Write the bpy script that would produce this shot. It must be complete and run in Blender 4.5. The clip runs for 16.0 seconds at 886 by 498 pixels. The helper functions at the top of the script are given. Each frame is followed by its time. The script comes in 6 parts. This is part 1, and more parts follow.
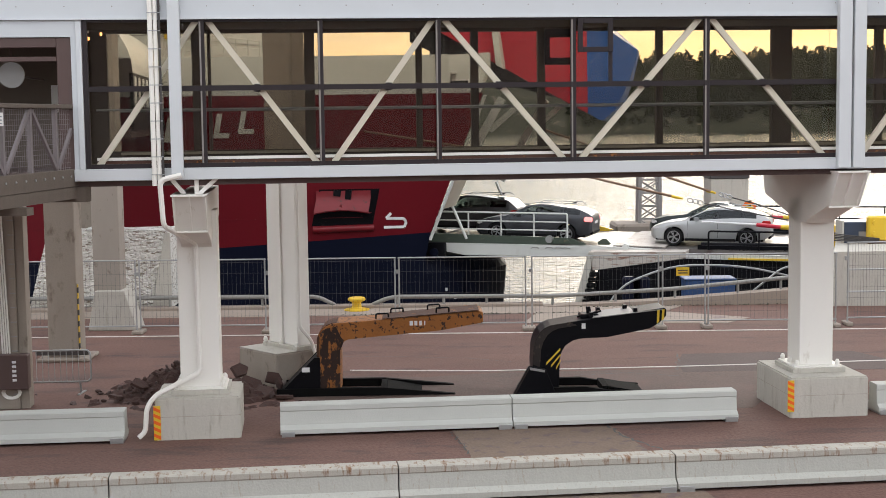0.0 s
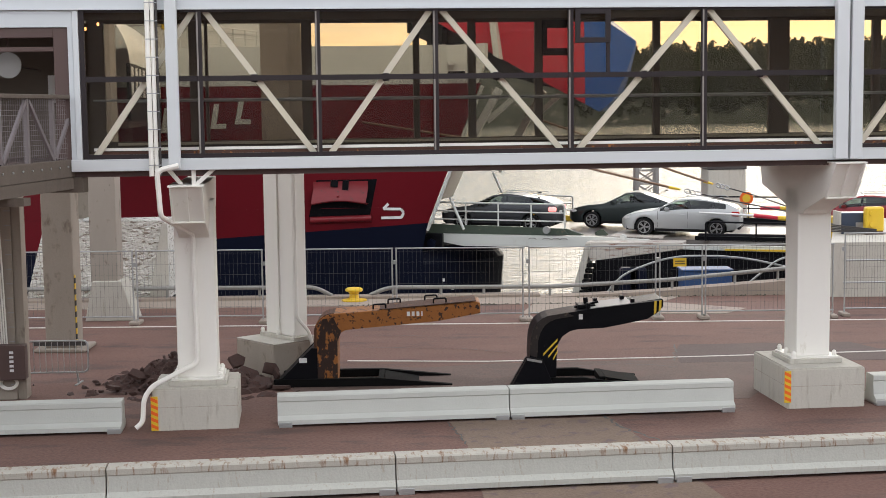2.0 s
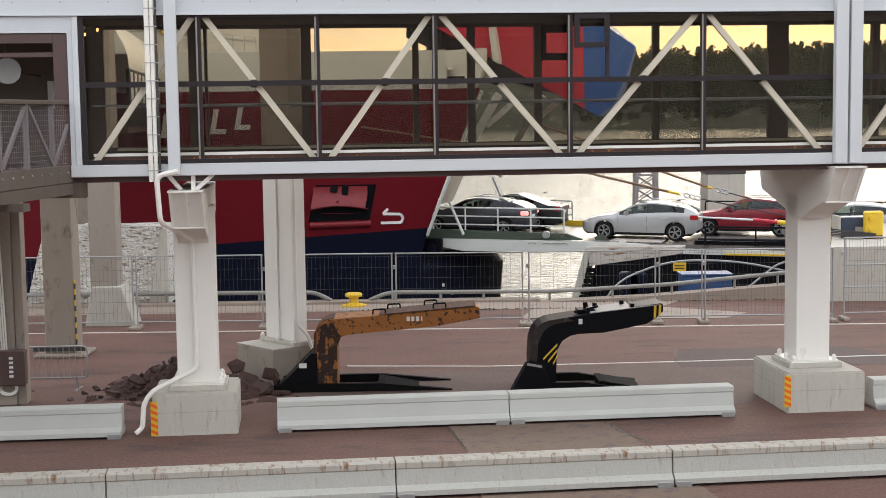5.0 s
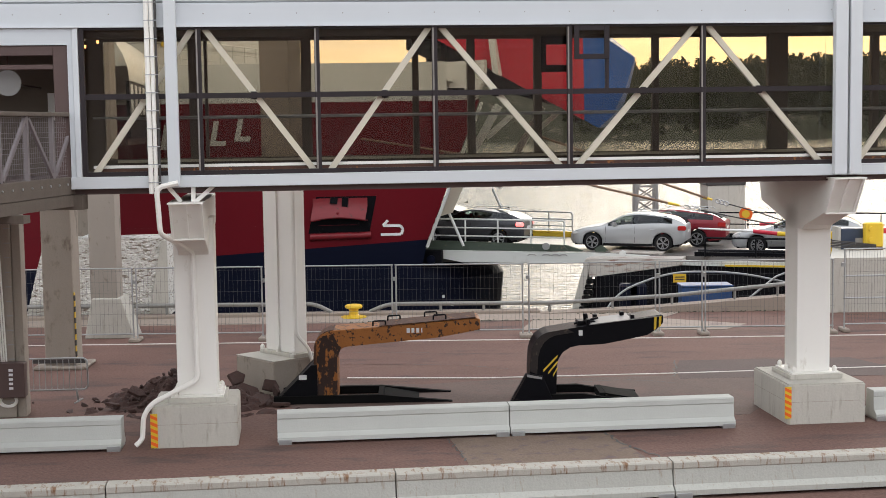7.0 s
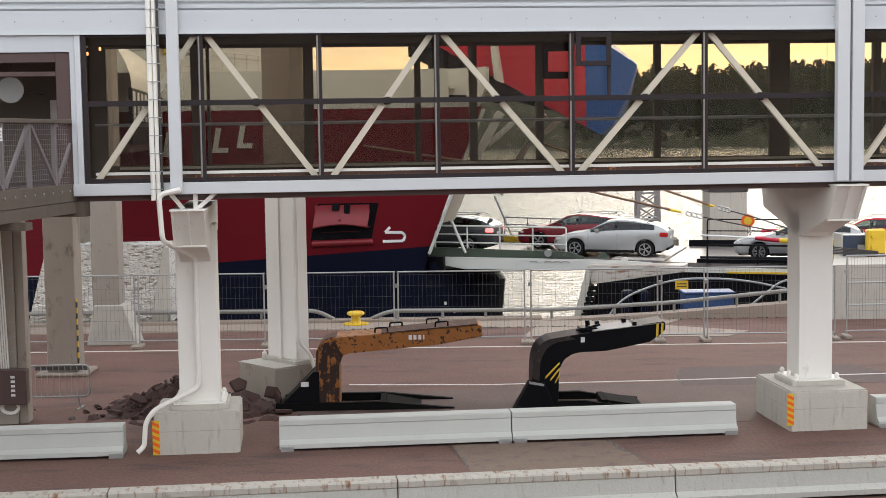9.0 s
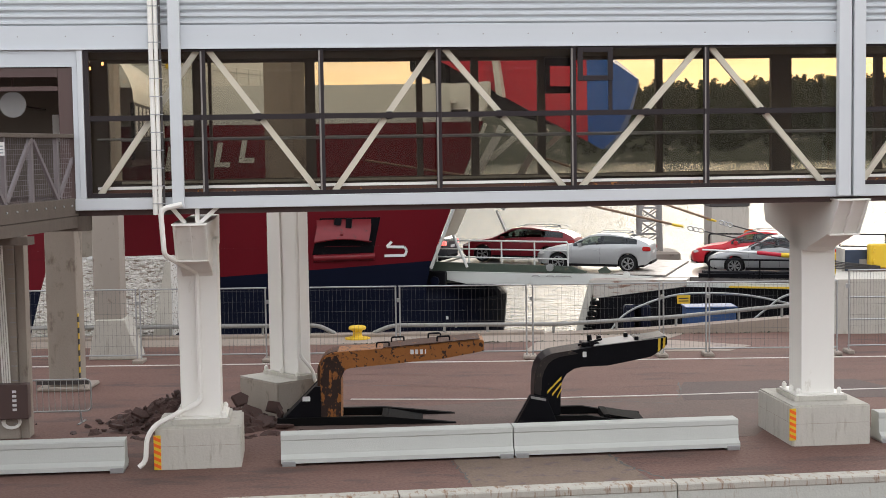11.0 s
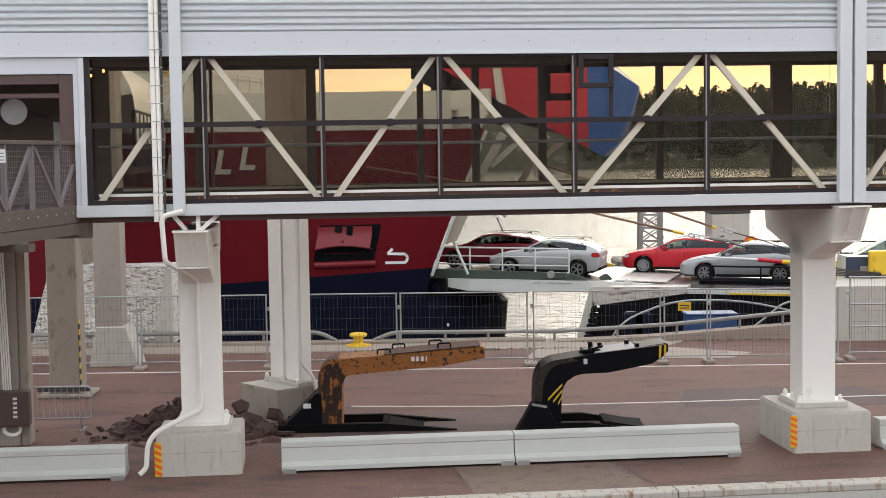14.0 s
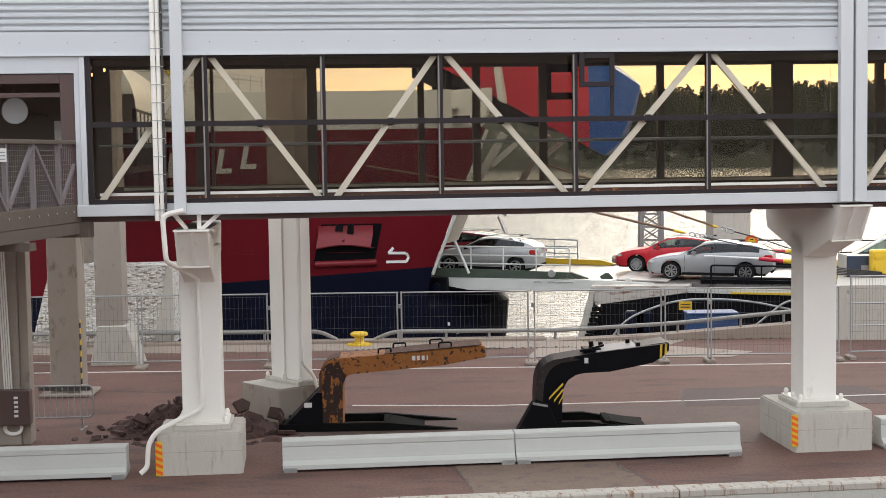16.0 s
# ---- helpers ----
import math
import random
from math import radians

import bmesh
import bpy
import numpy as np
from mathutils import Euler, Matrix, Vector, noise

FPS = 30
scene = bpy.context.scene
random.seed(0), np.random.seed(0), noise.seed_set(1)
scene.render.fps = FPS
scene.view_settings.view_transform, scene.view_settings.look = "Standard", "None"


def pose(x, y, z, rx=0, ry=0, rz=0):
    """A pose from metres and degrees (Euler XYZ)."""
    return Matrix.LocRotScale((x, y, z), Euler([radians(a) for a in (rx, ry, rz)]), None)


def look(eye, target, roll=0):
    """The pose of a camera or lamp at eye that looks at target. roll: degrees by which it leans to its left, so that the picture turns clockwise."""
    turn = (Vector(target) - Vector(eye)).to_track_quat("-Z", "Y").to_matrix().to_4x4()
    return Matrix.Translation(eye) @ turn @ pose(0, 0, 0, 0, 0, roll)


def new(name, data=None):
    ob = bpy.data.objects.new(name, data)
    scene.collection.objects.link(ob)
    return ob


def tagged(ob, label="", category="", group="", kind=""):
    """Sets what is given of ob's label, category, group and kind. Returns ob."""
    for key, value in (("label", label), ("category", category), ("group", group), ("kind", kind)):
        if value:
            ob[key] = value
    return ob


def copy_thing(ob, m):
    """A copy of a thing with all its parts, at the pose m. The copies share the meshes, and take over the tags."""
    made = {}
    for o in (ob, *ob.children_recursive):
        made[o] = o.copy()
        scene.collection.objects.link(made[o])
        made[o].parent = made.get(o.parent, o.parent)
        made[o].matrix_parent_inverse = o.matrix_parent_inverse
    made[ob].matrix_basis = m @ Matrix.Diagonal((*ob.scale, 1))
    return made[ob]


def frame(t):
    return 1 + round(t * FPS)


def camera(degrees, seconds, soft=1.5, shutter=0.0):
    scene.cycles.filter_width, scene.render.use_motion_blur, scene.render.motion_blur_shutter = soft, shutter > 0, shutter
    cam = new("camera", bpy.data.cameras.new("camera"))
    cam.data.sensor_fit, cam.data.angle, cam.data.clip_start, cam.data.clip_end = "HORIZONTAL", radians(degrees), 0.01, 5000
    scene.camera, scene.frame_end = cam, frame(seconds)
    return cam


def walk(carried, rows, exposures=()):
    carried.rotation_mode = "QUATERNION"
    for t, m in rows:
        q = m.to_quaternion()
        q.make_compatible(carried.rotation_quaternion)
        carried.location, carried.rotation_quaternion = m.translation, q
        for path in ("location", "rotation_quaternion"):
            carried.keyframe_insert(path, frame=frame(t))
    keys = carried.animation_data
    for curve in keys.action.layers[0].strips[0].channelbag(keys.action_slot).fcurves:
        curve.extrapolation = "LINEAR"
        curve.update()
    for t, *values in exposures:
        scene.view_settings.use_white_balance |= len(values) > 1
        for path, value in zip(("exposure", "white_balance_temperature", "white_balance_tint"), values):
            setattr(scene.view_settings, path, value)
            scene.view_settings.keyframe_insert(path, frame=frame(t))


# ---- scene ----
cam = camera(34.957, 16.0, 0.6)
walk(cam, [
    (0, pose(0, 0, 5.695, 84.683, 0.736, -0.068)),
    (0.5, pose(0, 0, 5.695, 84.645, 0.751, -0.076)),
    (1, pose(0, 0, 5.695, 84.509, 0.737, -0.132)),
    (1.5, pose(0, 0, 5.695, 84.358, 0.742, -0.181)),
    (2, pose(0, 0, 5.695, 84.302, 0.698, -0.176)),
    (2.5, pose(0, 0, 5.695, 84.331, 0.725, -0.185)),
    (3, pose(0, 0, 5.695, 84.387, 0.747, -0.208)),
    (3.5, pose(0, 0, 5.695, 84.419, 0.779, -0.214)),
    (4, pose(0, 0, 5.695, 84.396, 0.774, -0.194)),
    (6.5, pose(0, 0, 5.695, 84.862, 0.820, -0.213)),
    (7, pose(0, 0, 5.695, 84.973, 0.839, -0.204)),
    (7.5, pose(0, 0, 5.695, 85.078, 0.827, -0.197)),
    (8, pose(0, 0, 5.695, 85.146, 0.834, -0.186)),
    (8.5, pose(0, 0, 5.695, 85.149, 0.813, -0.153)),
    (9, pose(0, 0, 5.695, 85.252, 0.848, -0.122)),
    (11.5, pose(0, 0, 5.695, 85.884, 0.841, -0.013)),
    (12, pose(0, 0, 5.695, 85.815, 0.846, 0.022)),
    (12.5, pose(0, 0, 5.695, 85.815, 0.846, 0.022)),
    (13, pose(0, 0, 5.695, 85.920, 0.867, -0.001)),
    (13.5, pose(0, 0, 5.695, 86.033, 0.895, -0.019)),
    (14, pose(0, 0, 5.695, 86.129, 0.852, -0.017)),
    (14.5, pose(0, 0, 5.695, 86.164, 0.853, -0.017)),
    (15, pose(0, 0, 5.695, 86.094, 0.859, -0.009)),
    (15.5, pose(0, 0, 5.695, 86.024, 0.844, 0.022)),
    (16, pose(0, 0, 5.695, 86.094, 0.856, 0.018)),
])

# ---- light ----
world = bpy.data.worlds.new("sky")
scene.world = world
world.use_nodes = True
wn, wl = world.node_tree.nodes, world.node_tree.links
sky = wn.new("ShaderNodeTexSky")
sky.sky_type, sky.sun_disc = "NISHITA", False
sky.sun_elevation, sky.sun_rotation = radians(19), radians(17)
sky.air_density, sky.dust_density = 1.0, 0.6
wc = wn.new("ShaderNodeTexCoord")
wsep = wn.new("ShaderNodeSeparateXYZ")
wl.new(wc.outputs["Generated"], wsep.inputs[0])
# thin overcast: warm and bright low over the water, greyer overhead and behind, with streaks of cloud
wmap = wn.new("ShaderNodeMapping")
wmap.inputs["Scale"].default_value = (4.0, 4.0, 40)
wl.new(wc.outputs["Generated"], wmap.inputs[0])
wno = wn.new("ShaderNodeTexNoise")
wno.inputs["Scale"].default_value, wno.inputs["Detail"].default_value = 1.8, 6
wl.new(wmap.outputs[0], wno.inputs["Vector"])


def wmath(op, a, b, c=None):
    n = wn.new("ShaderNodeMath")
    n.operation = op
    for k, v in enumerate((a, b, c)):
        if v is None:
            continue
        if isinstance(v, (int, float)):
            n.inputs[k].default_value = v
        else:
            wl.new(v, n.inputs[k])
    return n.outputs[0]


high = wmath("MULTIPLY_ADD", wno.outputs["Fac"], 0.36, wsep.outputs["Z"])


def wramp(fac, stops):
    r = wn.new("ShaderNodeValToRGB")
    for k, (at, col) in enumerate(stops):
        e = r.color_ramp.elements[k] if k < 2 else r.color_ramp.elements.new(at)
        e.position, e.color = at, (*col, 1)
    wl.new(fac, r.inputs[0])
    return r.outputs[0]


warm = wramp(high, ((0.15, (0.58, 0.345, 0.20)), (0.20, (0.53, 0.33, 0.205)), (0.225, (0.35, 0.24, 0.19)), (0.25, (0.55, 0.38, 0.27)), (0.29, (0.52, 0.44, 0.36)), (0.42, (0.70, 0.67, 0.63)), (0.8, (0.52, 0.53, 0.55))))
cool = wramp(high, ((0.05, (0.86, 0.835, 0.82)), (0.6, (0.84, 0.83, 0.84))))
facing = wmath("MULTIPLY_ADD", wsep.outputs["Y"], 0.62, 0.42)
wcol = wn.new("ShaderNodeMix")
wcol.data_type = "RGBA"
wcol.clamp_factor = True
wl.new(facing, wcol.inputs["Factor"])
wl.new(cool, wcol.inputs["A"])
wl.new(warm, wcol.inputs["B"])
b_sky, b_cloud, wmix, wout = wn["Background"], wn.new("ShaderNodeBackground"), wn.new("ShaderNodeAddShader"), wn["World Output"]
b_sky.inputs["Strength"].default_value = 0.05
b_cloud.inputs["Strength"].default_value = 1.35
wl.new(sky.outputs[0], b_sky.inputs[0])
wl.new(wcol.outputs["Result"], b_cloud.inputs[0])
wl.new(b_sky.outputs[0], wmix.inputs[0])
wl.new(b_cloud.outputs[0], wmix.inputs[1])
wl.new(wmix.outputs[0], wout.inputs["Surface"])

sun = new("sun", bpy.data.lights.new("sun", "SUN"))
sun.data.energy, sun.data.angle, sun.data.color = 0.5, radians(25), (1.0, 0.9, 0.78)
sun.matrix_world = look((18, 60, 22), (0, 0, 0))
scene.view_settings.exposure = 0.55


# ---- materials ----
def mat(name, color, rough=0.6, metal=0.0, vary=0.12, scale=3.0, bump=0.1, fine=60.0, stain=None, stain_at=0.62, coat=0.0, stretch=(1, 1, 1), spread=0.06, spec=0.5, grain=0.35):
    m = bpy.data.materials.new(name)
    m.use_nodes = True
    n, l = m.node_tree.nodes, m.node_tree.links
    bs = n["Principled BSDF"]
    tc, mp = n.new("ShaderNodeTexCoord"), n.new("ShaderNodeMapping")
    mp.inputs["Scale"].default_value = stretch
    l.new(tc.outputs["Object"], mp.inputs[0])
    n1, n2 = n.new("ShaderNodeTexNoise"), n.new("ShaderNodeTexNoise")
    n1.inputs["Scale"].default_value, n1.inputs["Detail"].default_value = scale, 5
    n2.inputs["Scale"].default_value, n2.inputs["Detail"].default_value = fine, 3
    l.new(mp.outputs[0], n1.inputs["Vector"])
    l.new(tc.outputs["Object"], n2.inputs["Vector"])
    mix = n.new("ShaderNodeMix")
    mix.data_type = "RGBA"
    mix.inputs["A"].default_value = (*[c * (1 - vary) for c in color], 1)
    mix.inputs["B"].default_value = (*[min(1, c * (1 + vary)) for c in color], 1)
    half = n.new("ShaderNodeMath")
    half.operation = "MULTIPLY_ADD"
    half.inputs[1].default_value = grain
    l.new(n2.outputs["Fac"], half.inputs[0])
    scaled = n.new("ShaderNodeMath")
    scaled.operation = "MULTIPLY"
    scaled.inputs[1].default_value = 1 - grain
    l.new(n1.outputs["Fac"], scaled.inputs[0])
    l.new(scaled.outputs[0], half.inputs[2])
    l.new(half.outputs[0], mix.inputs["Factor"])
    out = mix.outputs["Result"]
    if stain:
        n3, ramp, mx = n.new("ShaderNodeTexNoise"), n.new("ShaderNodeValToRGB"), n.new("ShaderNodeMix")
        n3.inputs["Scale"].default_value, n3.inputs["Detail"].default_value, n3.inputs["Roughness"].default_value = scale * 1.7, 8, 0.65
        l.new(mp.outputs[0], n3.inputs["Vector"])
        ramp.color_ramp.elements[0].position, ramp.color_ramp.elements[1].position = stain_at, min(1, stain_at + spread)
        l.new(n3.outputs["Fac"], ramp.inputs[0])
        mx.data_type = "RGBA"
        l.new(ramp.outputs[0], mx.inputs["Factor"])
        l.new(out, mx.inputs["A"])
        mx.inputs["B"].default_value = (*stain, 1)
        out = mx.outputs["Result"]
    l.new(out, bs.inputs["Base Color"])
    bs.inputs["Roughness"].default_value, bs.inputs["Metallic"].default_value = rough, metal
    bs.inputs["Specular IOR Level"].default_value = spec
    bs.inputs["Coat Weight"].default_value, bs.inputs["Coat Roughness"].default_value = coat, 0.05
    if bump:
        bp = n.new("ShaderNodeBump")
        bp.inputs["Strength"].default_value, bp.inputs["Distance"].default_value = bump, 0.02
        l.new(n2.outputs["Fac"], bp.inputs["Height"])
        l.new(bp.outputs[0], bs.inputs["Normal"])
    return m


def glass_mat(name, tint, gloss=(0.9, 0.95, 1.0), ior=1.45):
    m = bpy.data.materials.new(name)
    m.use_nodes = True
    n, l = m.node_tree.nodes, m.node_tree.links
    n.remove(n["Principled BSDF"])
    tr, gl, fr, mx = n.new("ShaderNodeBsdfTransparent"), n.new("ShaderNodeBsdfGlossy"), n.new("ShaderNodeFresnel"), n.new("ShaderNodeMixShader")
    tr.inputs[0].default_value, gl.inputs[0].default_value = (*tint, 1), (*gloss, 1)
    gl.inputs["Roughness"].default_value, fr.inputs["IOR"].default_value = 0.02, ior
    l.new(fr.outputs[0], mx.inputs[0])
    l.new(tr.outputs[0], mx.inputs[1])
    l.new(gl.outputs[0], mx.inputs[2])
    l.new(mx.outputs[0], n["Material Output"].inputs["Surface"])
    return m


def glow_mat(name, color, strength):
    m = bpy.data.materials.new(name)
    m.use_nodes = True
    b = m.node_tree.nodes["Principled BSDF"]
    b.inputs["Emission Color"].default_value, b.inputs["Emission Strength"].default_value = (*color, 1), strength
    return m


ASPHALT = mat("red_asphalt", (0.160, 0.090, 0.073), 0.85, vary=0.70, scale=0.5, bump=0.7, fine=17, stain=(0.090, 0.062, 0.055), stain_at=0.52, spread=0.16, stretch=(0.5, 1.3, 1), spec=0.3, grain=0.62)
PATCH = mat("worn_asphalt", (0.185, 0.132, 0.098), 0.9, vary=0.5, scale=2, bump=0.5, fine=20, grain=0.6, stain=(0.14, 0.1, 0.095), stain_at=0.55)
DARK_PATCH = mat("dark_asphalt", (0.094, 0.063, 0.056), 0.85, vary=0.5, scale=1.2, bump=0.4, fine=18, grain=0.6)
QUAY = mat("quay_concrete", (0.31, 0.255, 0.21), 0.9, vary=0.18, scale=0.8, bump=0.3, fine=30, stain=(0.24, 0.19, 0.17), stain_at=0.58)
LINE = mat("road_paint", (0.62, 0.58, 0.54), 0.8, vary=0.12, scale=6, stain=(0.25, 0.2, 0.19), stain_at=0.6)
CONC = mat("pale_concrete", (0.50, 0.475, 0.42), 0.85, vary=0.16, scale=2.5, bump=0.3, fine=22, stain=(0.36, 0.33, 0.275), stain_at=0.54, spread=0.2, stretch=(2.2, 2.2, 0.35), grain=0.45)
CONC_OLD = mat("aged_concrete", (0.33, 0.285, 0.24), 0.9, vary=0.2, scale=2.2, bump=0.3, fine=35, stain=(0.20, 0.165, 0.135), stain_at=0.56, spread=0.12, stretch=(1, 1, 0.5))
BARRIER = mat("painted_concrete", (0.50, 0.51, 0.475), 0.75, vary=0.10, scale=2, bump=0.2, fine=50, stain=(0.5, 0.485, 0.44), stain_at=0.63, spread=0.1)
BARRIER_RUST = mat("stained_concrete", (0.425, 0.425, 0.385), 0.8, vary=0.16, scale=2.5, bump=0.25, fine=30, stain=(0.32, 0.27, 0.21), stain_at=0.58, spread=0.16, stretch=(4.5, 4.5, 0.22), grain=0.45)
BARRIER_TOP = mat("rusty_barrier_top", (0.42, 0.40, 0.35), 0.8, vary=0.2, scale=1.3, bump=0.3, fine=40, stain=(0.21, 0.115, 0.06), stain_at=0.52, spread=0.14, stretch=(5.5, 2.2, 1.4))
STONE = mat("whitewashed_stone", (0.66, 0.64, 0.60), 0.95, vary=0.35, scale=2.2, bump=0.8, fine=14, stain=(0.27, 0.225, 0.18), stain_at=0.55, spread=0.05, stretch=(1.1, 1.1, 3.4), grain=0.5)
WHITE = mat("white_painted_steel", (0.59, 0.615, 0.63), 0.45, vary=0.05, scale=1.5, bump=0.04, stain=(0.52, 0.51, 0.48), stain_at=0.66, spread=0.12)
PALE = mat("pale_painted_steel", (0.84, 0.82, 0.77), 0.5, vary=0.05, scale=1.5, bump=0.05, stain=(0.66, 0.60, 0.50), stain_at=0.66, spread=0.12, stretch=(1, 1, 0.3))
CREAM = mat("cream_painted_steel", (0.83, 0.81, 0.755), 0.5, vary=0.06, scale=1.5, bump=0.05, stain=(0.52, 0.47, 0.38), stain_at=0.66, spread=0.12, stretch=(1, 1, 0.4))
CLAD = mat("white_cladding", (0.56, 0.59, 0.615), 0.4, vary=0.04, scale=1.2, bump=0.03)
BRACE = mat("beige_steel", (0.60, 0.55, 0.44), 0.55, vary=0.07, scale=3, bump=0.05)
FRAME = mat("dark_window_frame", (0.030, 0.024, 0.026), 0.5, spec=0.2, vary=0.1, bump=0.03)
BROWN = mat("brown_panel", (0.085, 0.050, 0.044), 0.5, vary=0.12, bump=0.05)
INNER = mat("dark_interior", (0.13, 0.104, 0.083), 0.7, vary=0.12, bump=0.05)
WOOD = mat("weathered_timber", (0.13, 0.105, 0.085), 0.85, vary=0.25, scale=4, bump=0.4, stretch=(4, 4, 0.5))
GALV = mat("galvanised_steel", (0.42, 0.43, 0.43), 0.45, metal=0.7, vary=0.12, scale=6, bump=0.05)
RAIL_GREY = mat("grey_pipe", (0.27, 0.265, 0.25), 0.5, metal=0.3, vary=0.1, scale=4, bump=0.05)
YELLOW = mat("yellow_paint", (0.72, 0.48, 0.03), 0.45, vary=0.1, scale=5, bump=0.05, stain=(0.45, 0.27, 0.04), stain_at=0.66)
ORANGE = mat("orange_paint", (0.80, 0.13, 0.01), 0.5, vary=0.08, bump=0.03)
RUST_ORANGE = mat("rusty_orange_paint", (0.33, 0.125, 0.030), 0.6, vary=0.35, scale=4.5, bump=0.3, fine=25, stain=(0.050, 0.026, 0.018), stain_at=0.555, spread=0.02, spec=0.3)
BLACK = mat("black_paint", (0.006, 0.006, 0.008), 0.42, spec=0.09, vary=0.4, scale=3, bump=0.1, stain=(0.03, 0.027, 0.025), stain_at=0.62)
WORN_BLACK = mat("worn_black_paint", (0.030, 0.024, 0.022), 0.5, spec=0.25, vary=0.4, scale=5, bump=0.2, stain=(0.075, 0.055, 0.045), stain_at=0.58)
RUBBER = mat("black_rubber", (0.007, 0.007, 0.007), 0.85, spec=0.08, vary=0.2, bump=0.1)
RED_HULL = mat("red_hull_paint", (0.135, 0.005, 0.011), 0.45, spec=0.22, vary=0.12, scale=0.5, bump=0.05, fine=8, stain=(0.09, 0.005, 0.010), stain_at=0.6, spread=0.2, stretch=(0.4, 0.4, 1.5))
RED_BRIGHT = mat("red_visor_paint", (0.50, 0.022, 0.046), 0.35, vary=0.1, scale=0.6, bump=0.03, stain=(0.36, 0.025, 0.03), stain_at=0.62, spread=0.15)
NAVY = mat("navy_hull_paint", (0.004, 0.006, 0.018), 0.5, spec=0.14, vary=0.2, scale=0.6, bump=0.05, fine=8)
BLUE = mat("blue_paint", (0.012, 0.095, 0.38), 0.4, vary=0.12, scale=1.5, bump=0.04)
SHIP_WHITE = mat("ship_white_paint", (0.62, 0.63, 0.60), 0.45, vary=0.06, scale=0.8, bump=0.03, stain=(0.48, 0.46, 0.41), stain_at=0.64, spread=0.15, stretch=(1, 1, 0.3))
GREEN_DECK = mat("green_deck_paint", (0.055, 0.075, 0.055), 0.65, vary=0.3, scale=3, bump=0.2, stain=(0.16, 0.13, 0.09), stain_at=0.62)
DECK = mat("wet_deck_steel", (0.17, 0.155, 0.145), 0.28, vary=0.25, scale=1.2, bump=0.12, stain=(0.09, 0.07, 0.06), stain_at=0.56, spread=0.1)
WORN_WHITE = mat("worn_white_deck", (0.54, 0.50, 0.45), 0.5, vary=0.2, scale=2.5, bump=0.1, stain=(0.24, 0.12, 0.075), stain_at=0.53, spread=0.1, stretch=(0.3, 1.5, 1.5))
RUST_LEG = mat("flaking_orange_paint", (0.30, 0.115, 0.03), 0.65, vary=0.3, scale=2.6, bump=0.4, fine=25, stain=(0.035, 0.020, 0.016), stain_at=0.44, spread=0.03, stretch=(1.4, 1, 0.6), spec=0.25)
RUST_DARK = mat("dark_rust", (0.085, 0.042, 0.028), 0.75, vary=0.35, scale=4, bump=0.4, fine=30, stain=(0.30, 0.12, 0.035), stain_at=0.60, spread=0.03, spec=0.25)
SOIL = mat("red_soil", (0.070, 0.037, 0.030), 0.95, vary=0.35, scale=6, bump=0.7, fine=25, stain=(0.05, 0.036, 0.034), stain_at=0.58)
ROPE = mat("frayed_rope", (0.20, 0.125, 0.085), 0.95, vary=0.35, scale=14, bump=0.5)
CABLE = mat("dark_cable", (0.05, 0.045, 0.043), 0.6, vary=0.2, bump=0.05)
LEAF = mat("dark_foliage", (0.055, 0.060, 0.036), 0.9, vary=0.45, scale=0.15, bump=0.3, fine=2, stretch=(1, 1, 1))
ROCK = mat("shore_rock", (0.17, 0.15, 0.13), 0.95, vary=0.3, scale=0.08, bump=0.4, fine=0.6)
SHORE = mat("wooded_shore", (0.055, 0.060, 0.042), 0.95, vary=0.4, scale=0.12, bump=0.5, fine=0.9, stain=(0.24, 0.215, 0.19), stain_at=0.60, spread=0.03)
TYRE = mat("tyre", (0.012, 0.012, 0.013), 0.8, spec=0.2, vary=0.2, bump=0.1)
ALLOY = mat("alloy_wheel", (0.36, 0.37, 0.38), 0.35, metal=0.8, vary=0.08, bump=0.02)
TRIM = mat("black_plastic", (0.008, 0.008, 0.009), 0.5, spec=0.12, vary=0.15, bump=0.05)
CAR_GLASS = glass_mat("car_glass", (0.34, 0.40, 0.37))
REAR_GLASS = glass_mat("privacy_glass", (0.12, 0.135, 0.13))
CABINET_BLUE = mat("dark_blue_paint", (0.035, 0.05, 0.085), 0.45, vary=0.15, bump=0.04)
TAIL = mat("tail_lamp", (0.42, 0.015, 0.015), 0.15, vary=0.1, bump=0, coat=1.0)
TAIL_ON = glow_mat("lit_tail_lamp", (1.0, 0.05, 0.03), 1.2)
HEAD = mat("head_lamp", (0.6, 0.6, 0.6), 0.12, vary=0.1, bump=0, coat=1.0)
RED_MID = mat("anchor_red_paint", (0.19, 0.012, 0.018), 0.4, vary=0.2, scale=3, bump=0.1, stain=(0.10, 0.02, 0.02), stain_at=0.6, spec=0.4)
MESH = mat("dull_mesh_wire", (0.13, 0.13, 0.13), 0.7, spec=0.2, vary=0.1, bump=0)
DULL = mat("dull_grey_paint", (0.185, 0.16, 0.163), 0.6, vary=0.15, bump=0.05)
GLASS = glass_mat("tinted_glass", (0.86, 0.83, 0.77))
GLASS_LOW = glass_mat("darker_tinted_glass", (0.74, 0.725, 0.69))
STRIP = mat("brushed_cover_strip", (0.23, 0.21, 0.19), 0.5, vary=0.12, bump=0.05)
WARM = glow_mat("warm_lamp", (1.0, 0.42, 0.14), 2.6)
BOX_BLUE = mat("weathered_blue_paint", (0.028, 0.075, 0.20), 0.5, vary=0.2, scale=3, bump=0.08, stain=(0.06, 0.07, 0.10), stain_at=0.6)
